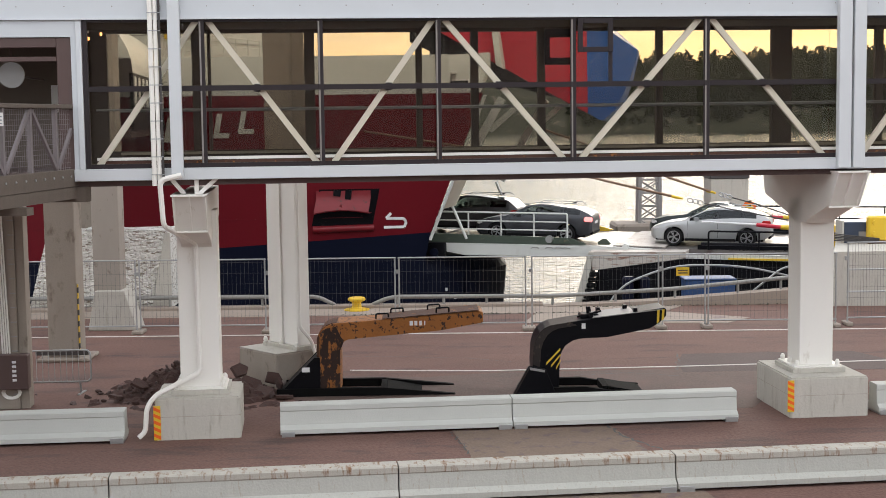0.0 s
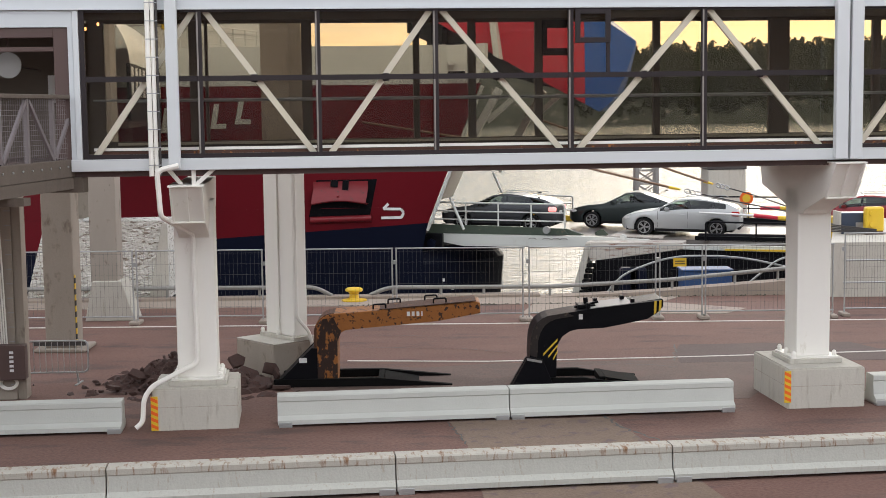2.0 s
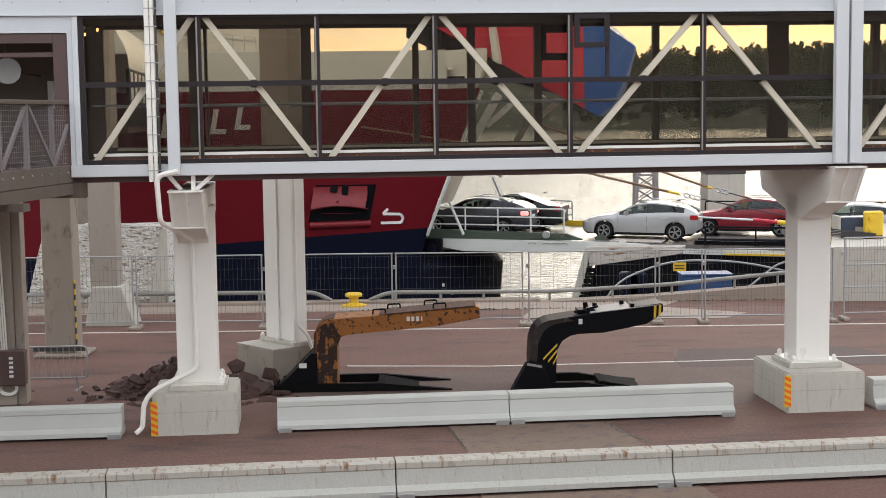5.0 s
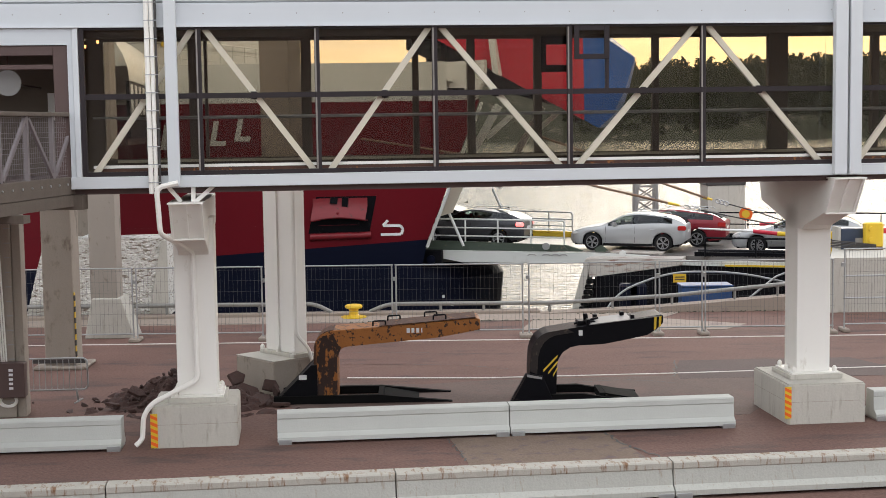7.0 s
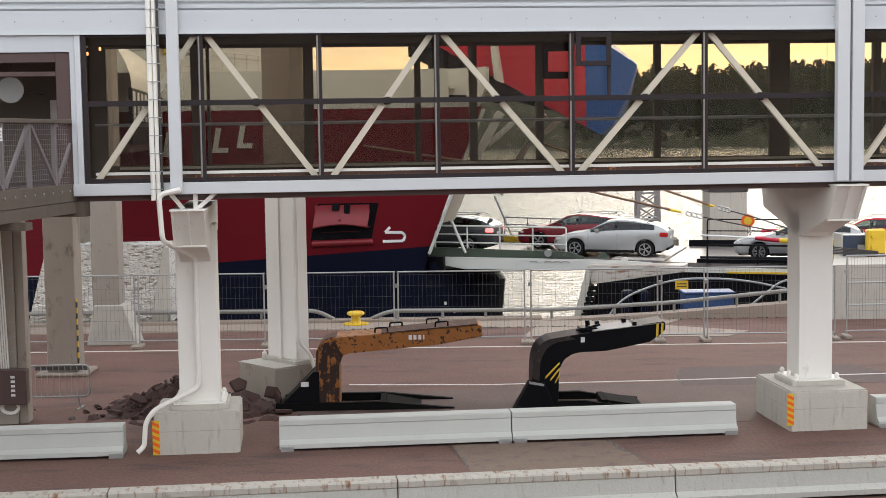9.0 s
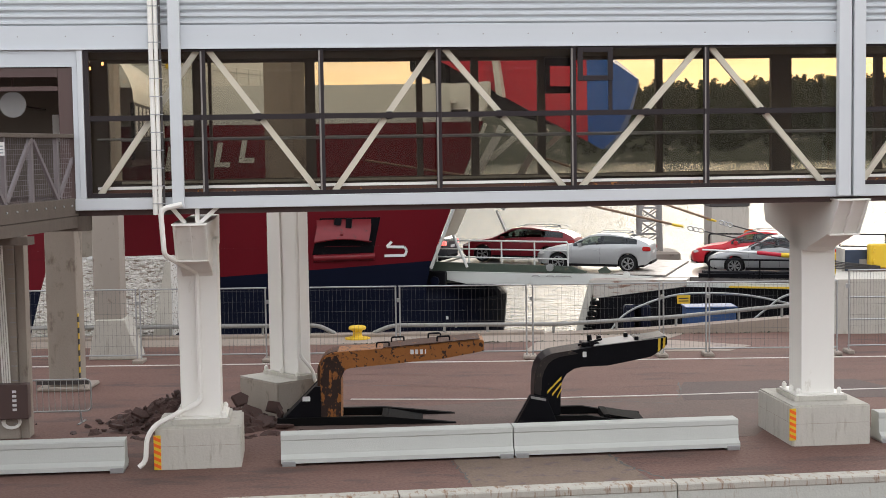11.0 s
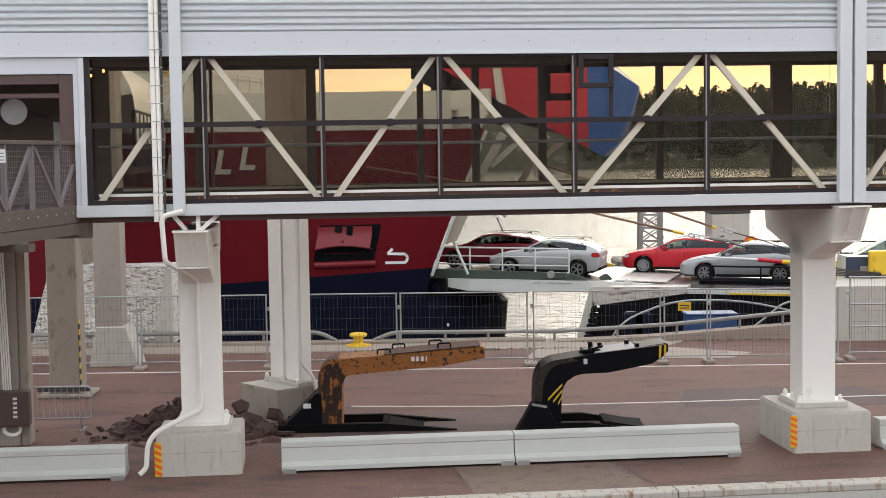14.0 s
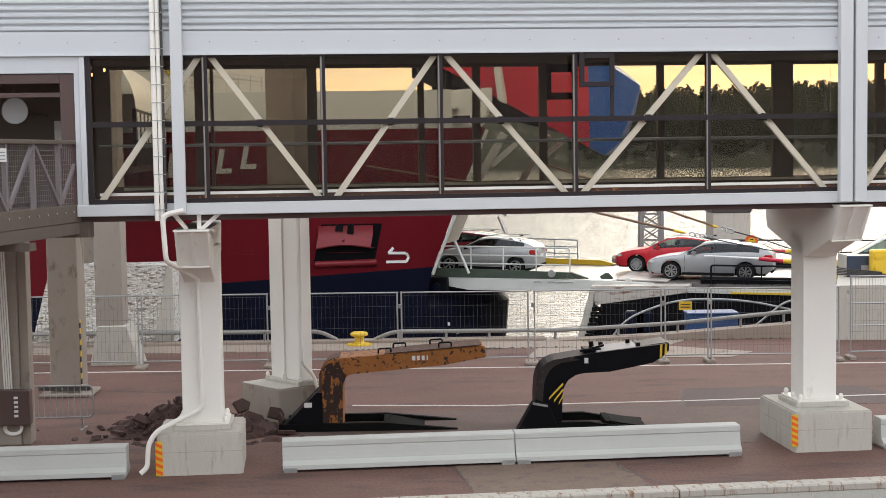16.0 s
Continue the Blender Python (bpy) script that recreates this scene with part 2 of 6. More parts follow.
SIGN_WHITE = mat("white_sign", (0.75, 0.75, 0.74), 0.5, vary=0.03, bump=0)
GREY_INK = mat("grey_ink", (0.25, 0.27, 0.3), 0.6, vary=0.05, bump=0)
GREY_METAL = mat("grey_panel", (0.30, 0.29, 0.28), 0.5, vary=0.08, bump=0.05)

WATER = bpy.data.materials.new("harbour_water")
WATER.use_nodes = True
_n, _l = WATER.node_tree.nodes, WATER.node_tree.links
_b = _n["Principled BSDF"]
_b.inputs["Base Color"].default_value = (0.05, 0.06, 0.06, 1)
_b.inputs["Roughness"].default_value, _b.inputs["IOR"].default_value = 0.06, 1.333
_tc, _mp = _n.new("ShaderNodeTexCoord"), _n.new("ShaderNodeMapping")
_mp.inputs["Scale"].default_value = (0.7, 1.6, 1)
_l.new(_tc.outputs["Object"], _mp.inputs[0])
_w1, _w2, _ad, _bp = _n.new("ShaderNodeTexNoise"), _n.new("ShaderNodeTexNoise"), _n.new("ShaderNodeMath"), _n.new("ShaderNodeBump")
_w1.inputs["Scale"].default_value, _w1.inputs["Detail"].default_value = 1.6, 4
_w2.inputs["Scale"].default_value, _w2.inputs["Detail"].default_value = 0.12, 3
_l.new(_mp.outputs[0], _w1.inputs["Vector"])
_l.new(_mp.outputs[0], _w2.inputs["Vector"])
_l.new(_w1.outputs["Fac"], _ad.inputs[0])
_l.new(_w2.outputs["Fac"], _ad.inputs[1])
_l.new(_ad.outputs[0], _bp.inputs["Height"])
_bp.inputs["Strength"].default_value, _bp.inputs["Distance"].default_value = 0.32, 0.28
_l.new(_bp.outputs[0], _b.inputs["Normal"])


# ---- mesh helpers ----
def link(name, bm, material, smooth=False):
    me = bpy.data.meshes.new(name)
    bm.normal_update()
    if smooth:
        for e in bm.edges:
            if len(e.link_faces) == 2 and e.calc_face_angle() > 0.62:
                e.smooth = False
    bm.to_mesh(me)
    bm.free()
    for m in material if isinstance(material, (list, tuple)) else [material]:
        me.materials.append(m)
    if smooth:
        for f in me.polygons:
            f.use_smooth = True
    return new(name, me)


def part(name, bm, material, parent, label="", smooth=False):
    ob = link(name, bm, material, smooth)
    ob.parent = parent
    if label:
        ob["label"] = label
    return ob


def thing(name, m, label, category, group="", kind=""):
    ob = new(name)
    ob.empty_display_size = 0.2
    ob.matrix_world = m
    return tagged(ob, label, category, group, kind)


def setting(name, bm, material, label, category, m=None, smooth=False):
    ob = link(name, bm, material, smooth)
    if m is not None:
        ob.matrix_world = m
    return tagged(ob, label, category, kind="structure")


def box(x0, x1, y0, y1, z0, z1, bev=0.0, bm=None, seg=1):
    own = bmesh.new()
    bmesh.ops.create_cube(own, size=1)
    bmesh.ops.transform(own, matrix=Matrix.Translation(((x0 + x1) / 2, (y0 + y1) / 2, (z0 + z1) / 2)) @ Matrix.Diagonal((abs(x1 - x0), abs(y1 - y0), abs(z1 - z0), 1)), verts=own.verts)
    if bev:
        bmesh.ops.bevel(own, geom=own.edges[:], offset=bev, segments=seg, affect="EDGES")
    return merge(bm, own)


def merge(bm, own):
    if bm is None:
        return own
    me = bpy.data.meshes.new("tmp")
    own.to_mesh(me)
    own.free()
    bm.from_mesh(me)
    bpy.data.meshes.remove(me)
    return bm


def rod(a, b, r, bm=None, n=10, r2=None, caps=True):
    """A round bar from a to b."""
    a, b = Vector(a), Vector(b)
    own = bmesh.new()
    bmesh.ops.create_cone(own, cap_ends=caps, segments=n, radius1=r, radius2=r if r2 is None else r2, depth=(b - a).length)
    bmesh.ops.transform(own, matrix=Matrix.Translation((a + b) / 2) @ (b - a).to_track_quat("Z", "Y").to_matrix().to_4x4(), verts=own.verts)
    return merge(bm, own)


def beam(a, b, w, h, bm=None, up=(0, 0, 1)):
    """A square bar from a to b, w across and h along up."""
    a, b = Vector(a), Vector(b)
    d = (b - a).normalized()
    s = d.cross(Vector(up)).normalized()
    u = s.cross(d)
    own = bmesh.new()
    ring = [[own.verts.new(p + s * i * w / 2 + u * j * h / 2) for i, j in ((-1, -1), (1, -1), (1, 1), (-1, 1))] for p in (a, b)]
    for k in range(4):
        own.faces.new((ring[0][k], ring[0][(k + 1) % 4], ring[1][(k + 1) % 4], ring[1][k]))
    own.faces.new(ring[0][::-1])
    own.faces.new(ring[1])
    bmesh.ops.recalc_face_normals(own, faces=own.faces[:])
    return merge(bm, own)


def tube(points, r, bm=None, n=8):
    """A pipe along a line of points, with mitred joints."""
    pts = [Vector(q) for q in points]
    own = bmesh.new()
    rings, side = [], None
    for i, q in enumerate(pts):
        d = (pts[min(i + 1, len(pts) - 1)] - pts[max(i - 1, 0)]).normalized()
        if side is None:
            side = d.orthogonal().normalized()
        side = (side - d * side.dot(d)).normalized()
        up = d.cross(side)
        rings.append([own.verts.new(q + (side * math.cos(k * 2 * math.pi / n) + up * math.sin(k * 2 * math.pi / n)) * r) for k in range(n)])
    for a, b in zip(rings, rings[1:]):
        for k in range(n):
            own.faces.new((a[k], a[(k + 1) % n], b[(k + 1) % n], b[k]))
    own.faces.new(rings[0][::-1])
    own.faces.new(rings[-1])
    return merge(bm, own)


def bend(points, r, steps=5):
    """Rounds the corners of a line of points."""
    pts = [Vector(q) for q in points]
    out = [pts[0]]
    for a, b, c in zip(pts, pts[1:], pts[2:]):
        u, v = (a - b), (c - b)
        k = min(r, u.length * 0.49, v.length * 0.49)
        p0, p1 = b + u.normalized() * k, b + v.normalized() * k
        out += [(p0 * (1 - t) + b * t) * (1 - t) + (b * (1 - t) + p1 * t) * t for t in [i / steps for i in range(steps + 1)]]
    return out + [pts[-1]]


def prism(outline, d0, d1, bm=None, plane="xz", bev=0.0):
    """An outline, in x and z (or y and z, or x and y), made thick from d0 to d1."""
    own = bmesh.new()
    put = {"xz": lambda a, b, d: (a, d, b), "yz": lambda a, b, d: (d, a, b), "xy": lambda a, b, d: (a, b, d)}[plane]
    r0, r1 = ([own.verts.new(put(a, b, d)) for a, b in outline] for d in (d0, d1))
    k = len(outline)
    for i in range(k):
        own.faces.new((r0[i], r0[(i + 1) % k], r1[(i + 1) % k], r1[i]))
    own.faces.new(r0[::-1])
    own.faces.new(r1)
    bmesh.ops.recalc_face_normals(own, faces=own.faces[:])
    if bev:
        bmesh.ops.bevel(own, geom=own.edges[:], offset=bev, segments=1, affect="EDGES")
    return merge(bm, own)


def lathe(profile, bm=None, n=20, ring=False):
    """A round body from rows of radius and height."""
    own = bmesh.new()
    rings = [[own.verts.new((r * math.cos(k * 2 * math.pi / n), r * math.sin(k * 2 * math.pi / n), z)) for k in range(n)] for r, z in profile]
    for a, b in zip(rings, rings[1:]):
        for k in range(n):
            own.faces.new((a[k], a[(k + 1) % n], b[(k + 1) % n], b[k]))
    if ring:
        for k in range(n):
            own.faces.new((rings[-1][k], rings[-1][(k + 1) % n], rings[0][(k + 1) % n], rings[0][k]))
    else:
        own.faces.new(rings[0][::-1])
        own.faces.new(rings[-1])
    return merge(bm, own)


def lerp_rows(rows, x):
    for (a, va), (b, vb) in zip(rows, rows[1:]):
        if x <= b:
            t = (x - a) / (b - a) if b > a else 0
            return va + (vb - va) * max(0, min(1, t))
    return rows[-1][1]


BRIDGE = pose(-2.549, 25.077, 0, 0, 0, 5.804)   # x along the footbridge, y across it, 0 at the front of its footings
LANES = pose(9.76, 51.4, 0, 0, 0, -17.45)       # x out over the linkspan, y across the lanes, 0 at the near side of the near lane
WATER_Z = -2.0

# ---- ground, water, far shore ----
bm = bmesh.new()
edge = 42.2
outline = [(-90, -30), (90, -30), (90, 50), (13.2, 50), (13.2, edge + 1.0), (3.2, edge - 0.4), (-30, edge + 0.3), (-90, edge + 0.3)]
prism(outline, -4.0, 0.0, bm, "xy")
setting("ground", bm, ASPHALT, "reddish worn asphalt quay surface", "ground")

bm = bmesh.new()
g = 40
vs = [[bm.verts.new((-2500 + 5000 * i / g, 25 + 2500 * (j / g) ** 2, WATER_Z)) for i in range(g + 1)] for j in range(g + 1)]
for j in range(g):
    for i in range(g):
        bm.faces.new((vs[j][i], vs[j][i + 1], vs[j + 1][i + 1], vs[j + 1][i]))
setting("water", bm, WATER, "calm pale harbour water with small ripples", "water")

setting("pavement", box(-60, 3.0, 40.6, edge - 0.12, -0.5, 0.012), QUAY, "pale concrete strip along the quay edge", "pavement")
setting("quay_coping", box(-60, 3.0, edge - 0.12, edge + 0.36, -0.9, 0.10, 0.02), QUAY, "pale concrete coping at the quay edge", "kerb")


def strip(name, pts, w, material, label):
    bm = bmesh.new()
    for a, b in zip(pts, pts[1:]):
        beam((*a, 0.003), (*b, 0.003), w, 0.012, bm)
    setting(name, bm, material, label, "road marking")


strip("line_far", [(-26, 37.4), (-2.5, 37.05), (2.2, 36.95), (20, 36.75)], 0.11, LINE, "faded white line painted on the asphalt")
strip("line_near", [(-2.15, 31.64), (1.06, 31.36), (5.57, 31.62), (16, 32.6)], 0.10, LINE, "faded white line painted on the asphalt")
bm = prism([(0.12, 25.3), (3.05, 25.5), (3.5, 23.4), (4.1, 20), (0.6, 20), (0.42, 23.4)], -0.02, 0.006, None, "xy")
setting("asphalt_patch", bm, PATCH, "paler worn patch in the asphalt", "road patch")
bm = prism([(5.7, 33.3), (9.8, 33.4), (10.2, 32.4), (12, 32.6), (12, 31), (5.3, 30.9), (5.4, 32.2)], -0.02, 0.005, None, "xy")
setting("asphalt_patch", bm, DARK_PATCH, "darker repaired patch in the asphalt", "road patch")

bm = prism([(-2.6, 31.0), (-0.4, 30.7), (1.2, 31.1), (4.6, 31.3), (7.4, 31.5), (7.1, 29.2), (6.0, 27.0), (-2.2, 26.2), (-3.1, 28.4)], -0.02, 0.004, None, "xy")
setting("asphalt_patch", bm, mat("tyre_worn_asphalt", (0.122, 0.080, 0.066), 0.85, vary=0.6, scale=0.8, bump=0.5, fine=17, grain=0.6, stain=(0.150, 0.088, 0.073), stain_at=0.50, spread=0.2), "dark tyre-worn stretch of asphalt", "road patch")


def crack(pts, w, rng):
    line = []
    for (ax, ay), (bx, by) in zip(pts, pts[1:]):
        for k in range(14):
            f = k / 14
            line.append((ax + (bx - ax) * f + rng.uniform(-0.05, 0.05), ay + (by - ay) * f + rng.uniform(-0.05, 0.05)))
    bm = bmesh.new()
    for a, b in zip(line, line[1:]):
        ww = w * rng.uniform(0.4, 1.3)
        d = (Vector(b) - Vector(a)).normalized()
        s = Vector((-d.y, d.x)) * ww / 2
        bm.faces.new([bm.verts.new((q[0] + s.x * k, q[1] + s.y * k, 0.0095)) for q, k in ((a, 1), (b, 1), (b, -1), (a, -1))])
    setting("asphalt_crack", bm, CABLE, "dark crack in the asphalt", "crack")


rc = random.Random(8)
crack([(3.02, 25.5), (3.2, 24.6), (3.75, 23.5)], 0.06, rc)
crack([(0.10, 25.2), (0.30, 24.2), (0.42, 23.4)], 0.03, rc)
crack([(-3.0, 33.6), (0.5, 33.1), (1.6, 32.4)], 0.03, rc)
crack([(5.6, 33.3), (5.4, 32.2), (5.2, 31.0)], 0.035, rc)
crack([(-6.8, 34.5), (-4.4, 35.3), (0, 35.0)], 0.03, rc)
crack([(2.8, 30.6), (4.0, 30.9), (5.2, 30.4)], 0.03, rc)

# wooded shore across the water
rng = random.Random(5)
bm = bmesh.new()
NX = 220
rows = []
for j in range(8):
    row = []
    for i in range(NX + 1):
        x = -900 + 2000 * i / NX
        h = (31 + 7 * noise.noise((x * 0.004, 3.1, 0)) + 5 * max(0, min(1, (x - 80) / 200))) * (j / 7) ** 0.8
        rim = 22 * noise.noise((x * 0.006, 0.2, 0))
        row.append(bm.verts.new((x, 640 + rim + 12 * j + 6 * noise.noise((x * 0.02, j * 1.7, 5)), WATER_Z - 0.3 + h + (1.5 * noise.noise((x * 0.05, j, 2)) if j else 0))))
    rows.append(row)
for a, b in zip(rows, rows[1:]):
    for i in range(NX):
        bm.faces.new((a[i], a[i + 1], b[i + 1], b[i]))
setting("far_shore", bm, SHORE, "rocky wooded shore across the water", "shore", smooth=True)

def far_tree(bm, x, y, z, h, r, rng):
    """A far pine or birch: a trunk and a crown of many small uneven clumps."""
    rod((x, y, z - 1), (x, y, z + h * 0.9), 0.25, bm, 5, 0.06)
    for k in range(34):
        t = 0.16 + 0.86 * (k / 33) ** 0.9
        rad = r * (0.30 + 0.75 * math.sin(min(1, t * 1.02) * math.pi * 0.92) ** 0.8)
        a, out = rng.uniform(0, 6.28), rng.uniform(0.1, 0.75)
        own = bmesh.new()
        bmesh.ops.create_icosphere(own, subdivisions=1, radius=1)
        w = r * rng.uniform(0.14, 0.34) * (1.25 - 0.6 * t)
        bmesh.ops.transform(own, matrix=Matrix.Translation((x + math.cos(a) * rad * out, y + math.sin(a) * rad * out, z + h * t)) @ Matrix.Diagonal((w, w, h * rng.uniform(0.035, 0.07), 1)), verts=own.verts)
        for v in own.verts:
            v.co += Vector((rng.uniform(-1, 1), rng.uniform(-1, 1), rng.uniform(-1, 1))) * w * 0.45
        merge(bm, own)


spots = []
for k in range(1900):
    x = rng.uniform(60, 250)
    j = rng.random() ** 0.7
    y = 645 + 22 * noise.noise((x * 0.006, 0.2, 0)) + 84 * j
    base = WATER_Z + (31 + 7 * noise.noise((x * 0.004, 3.1, 0)) + 5 * max(0, min(1, (x - 80) / 200))) * j ** 0.8
    spots.append((x, y, base, rng.uniform(3.5, 7.5) + (2.5 if rng.random() < 0.12 else 0), rng.uniform(1.8, 3.2)))
seed_tree = []
for k in range(8):
    tb = bmesh.new()
    far_tree(tb, 0, 0, 0, 10, 3, rng)
    bmesh.ops.triangulate(tb, faces=tb.faces[:])
    tb.verts.index_update()
    seed_tree.append((np.array([v.co[:] for v in tb.verts]), np.array([[v.index for v in q.verts] for q in tb.faces])))
    tb.free()
V, F, base = [], [], 0
for x, y, z, h, r in spots:
    co, fa = seed_tree[rng.randrange(8)]
    a = rng.uniform(0, 6.28)
    c, w = math.cos(a) * r / 3, math.sin(a) * r / 3
    V.append(np.stack((x + co[:, 0] * c - co[:, 1] * w, y + co[:, 0] * w + co[:, 1] * c, z + co[:, 2] * h / 10), 1))
    F.append(fa + base)
    base += len(co)
V, F = np.concatenate(V), np.concatenate(F)
me = bpy.data.meshes.new("far_woods")
me.vertices.add(len(V))
me.vertices.foreach_set("co", V.astype(np.float32).ravel())
me.loops.add(F.size)
me.loops.foreach_set("vertex_index", F.astype(np.int32).ravel())
me.polygons.add(len(F))
me.polygons.foreach_set("loop_start", np.arange(0, F.size, 3, dtype=np.int32))
me.update(calc_edges=True)
me.materials.append(LEAF)
tagged(new("far_woods", me), "dark mixed woods on the far shore", "woods", kind="stuff")


# ---- glazed footbridge ----
ZS, ZB, ZM, ZT, ZF = 4.97, 4.71, 6.25, 7.41, 7.80     # sill, underside, middle bar, window head, top of fascia
D0, D1 = -1.0, 2.75                                   # its front and rear faces
bridge = thing("footbridge", BRIDGE, "white steel footbridge with tinted glazing and diagonal braces", "footbridge")
U0, U1 = -3.75, 16.0
part("edge_beam", box(U0, U1, D0 - 0.06, D0 + 0.14, ZB, ZS - 0.06, 0.008), WHITE, bridge)
part("edge_beam", box(U0, U1, D1 - 0.14, D1 + 0.06, ZB, ZS - 0.06, 0.008), WHITE, bridge)
part("floor_slab", box(U0 + 0.02, U1, D0 + 0.145, D1 - 0.145, ZB - 0.10, ZS - 0.08), BROWN, bridge, "dark brown underside and floor")
part("fascia", box(-12, U1, D0 - 0.05, D0 + 0.02, ZT, ZF, 0.004), CLAD, bridge)
part("fascia", box(-12, U1, D1 - 0.02, D1 + 0.05, ZT + 0.05, ZF), CLAD, bridge)
part("drip_edge", box(-12, U1, D0 - 0.085, D0 - 0.052, ZT - 0.012, ZT + 0.022), WHITE, bridge)
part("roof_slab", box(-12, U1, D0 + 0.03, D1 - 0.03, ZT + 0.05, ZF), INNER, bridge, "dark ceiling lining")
# ribbed cladding over the fascia
for y0, sgn in ((D0, -1), (D1, 1)):
    prof, z = [], ZF + 0.003
    while z < 10.4:
        prof += [(y0 - sgn * 0.01, z), (y0 + sgn * 0.045, z + 0.03), (y0 + sgn * 0.045, z + 0.065), (y0 - sgn * 0.01, z + 0.098)]
        z += 0.113
    prof += [(y0, z), (y0 - sgn * 0.08, z), (y0 - sgn * 0.08, ZF + 0.003)]
    part("ribbed_cladding", prism(prof, -12, U1, None, "yz"), CLAD, bridge, "white horizontally ribbed sheet cladding")
part("upper_roof", box(-12, U1, D0 + 0.09, D1 - 0.09, 10.2, 10.4), CLAD, bridge)

front_m = [-1.58, 0.41, 2.42, 4.77, 7.14, 9.44, 11.9, 14.3]
for u in front_m:
    if u != 9.44:
        m = part("mullion", box(u - 0.045, u + 0.045, D0 - 0.035, D0 + 0.06, ZS - 0.05, ZT, 0.006), FRAME, bridge)
part("mullion", box(-3.55, -3.47, D0 - 0.035, D0 + 0.06, ZS - 0.05, ZT), FRAME, bridge)
part("transom", box(-3.47, U1, D0 - 0.028, D0 + 0.05, ZM - 0.045, ZM + 0.045), FRAME, bridge)
part("transom", box(-3.47, U1, D0 - 0.028, D0 + 0.05, ZS - 0.055, ZS + 0.02), FRAME, bridge)
part("transom", box(-3.47, U1, D0 - 0.028, D0 + 0.05, ZT - 0.05, ZT - 0.003), FRAME, bridge)
bounds = [-3.50] + front_m + [U1]
for a, b in zip(bounds, bounds[1:]):
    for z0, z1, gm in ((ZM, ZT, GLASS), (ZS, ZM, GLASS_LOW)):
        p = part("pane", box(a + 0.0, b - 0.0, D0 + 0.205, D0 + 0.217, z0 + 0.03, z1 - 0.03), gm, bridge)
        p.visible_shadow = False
# opening vent window
vent = part("vent_window", box(4.84, 5.46, D0 - 0.06, D0 - 0.03, 6.80, 7.38), FRAME, bridge, "dark framed opening vent")
bmv = bmesh.new()
for a in ((4.84, 4.93, 6.80, 7.38), (5.37, 5.46, 6.80, 7.38), (4.93, 5.37, 6.80, 6.89), (4.93, 5.37, 7.29, 7.38)):
    box(a[0], a[1], D0 - 0.075, D0 - 0.031, a[2], a[3], 0.006, bmv)
vent.data = link("vent_frame_mesh", bmv, FRAME).data
bpy.data.objects.remove(bpy.data.objects["vent_frame_mesh"])
part("mullion", box(5.40, 5.455, D0 - 0.03, D0 + 0.05, ZM, ZT), FRAME, bridge)
# diagonal braces inside the glass
tops = [(-1.58, -3.36, 0.30), (-1.58, 0.33, -0.1), (2.44, 0.60, 0.0), (2.44, 4.62, 0.0), (7.14, 4.92, 0.0), (7.14, 9.30, 0), (11.9, 10.0, 0), (11.9, 14.1, 0)]
for ut, ub, _ in tops:
    s = 1 if ub > ut else -1
    part("brace", beam((ut + s * 0.10, D0 + 0.12, ZT - 0.03), (ub, D0 + 0.12, ZS - 0.02), 0.10, 0.08, None, (0, 1, 0)), BRACE, bridge, "beige steel diagonal brace")
part("handrail", rod((-3.4, D0 + 0.28, 5.90), (U1, D0 + 0.28, 5.90), 0.018), GALV, bridge)
part("handrail", rod((-3.4, D1 - 0.28, 5.90), (U1, D1 - 0.28, 5.90), 0.018), GALV, bridge)
part("kick_rail", box(-3.4, U1, D1 - 0.30, D1 - 0.24, 5.06, 5.11), BRACE, bridge)
part("kick_rail", box(-3.4, U1, D0 + 0.175, D0 + 0.20, 5.045, 5.095), CREAM, bridge, "cream kick rail inside the glass")
part("sill_board", box(-3.4, U1, D0 + 0.172, D0 + 0.20, 4.955, 5.035), RUST_DARK, bridge, "rusty brown board along the sill")
for u in front_m:
    if u != 9.44:
        part("cover_strip", box(u - 0.040, u - 0.012, D0 - 0.040, D0 - 0.036, ZS + 0.02, ZM - 0.046), STRIP, bridge)
        part("cover_strip", box(u - 0.040, u - 0.012, D0 - 0.040, D0 - 0.036, ZM + 0.046, ZT - 0.05), STRIP, bridge)
for ut, ub in ((2.44, 0.60), (2.44, 4.62), (7.14, 4.92), (7.14, 9.30), (-1.58, 0.33)):
    f = (ZT - ZM) / (ZT - ZS)
    part("gusset", box(ut + (ub - ut) * f - 0.055, ut + (ub - ut) * f + 0.055, D0 + 0.06, D0 + 0.068, ZM - 0.07, ZM + 0.065), FRAME, bridge)
for k in range(26):
    part("rivet", lathe([(0.012, 0), (0.012, 0.006), (0.004, 0.01)], None, 6), GREY_METAL, bridge).matrix_local = pose(-4.6 + k * 0.78, D0 - 0.05, 7.62, 90)
# rear wall: heavy frames and panes
rear_m = [(-3.95, -3.63, 1), (-2.02, -1.80, 1), (-1.72, -1.66, 0), (0.15, 0.35, 1), (2.34, 2.46, 1), (3.43, 3.58, 1), (4.77, 4.92, 1), (7.18, 7.31, 1), (9.57, 9.98, 1), (11.75, 11.9, 1), (14.2, 14.35, 1)]
for a, b, _ in rear_m:
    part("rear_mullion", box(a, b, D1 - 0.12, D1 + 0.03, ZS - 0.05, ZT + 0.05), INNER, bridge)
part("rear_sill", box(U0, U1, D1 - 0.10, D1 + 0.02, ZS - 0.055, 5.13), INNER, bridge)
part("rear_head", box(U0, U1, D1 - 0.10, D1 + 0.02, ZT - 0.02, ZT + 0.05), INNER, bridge)
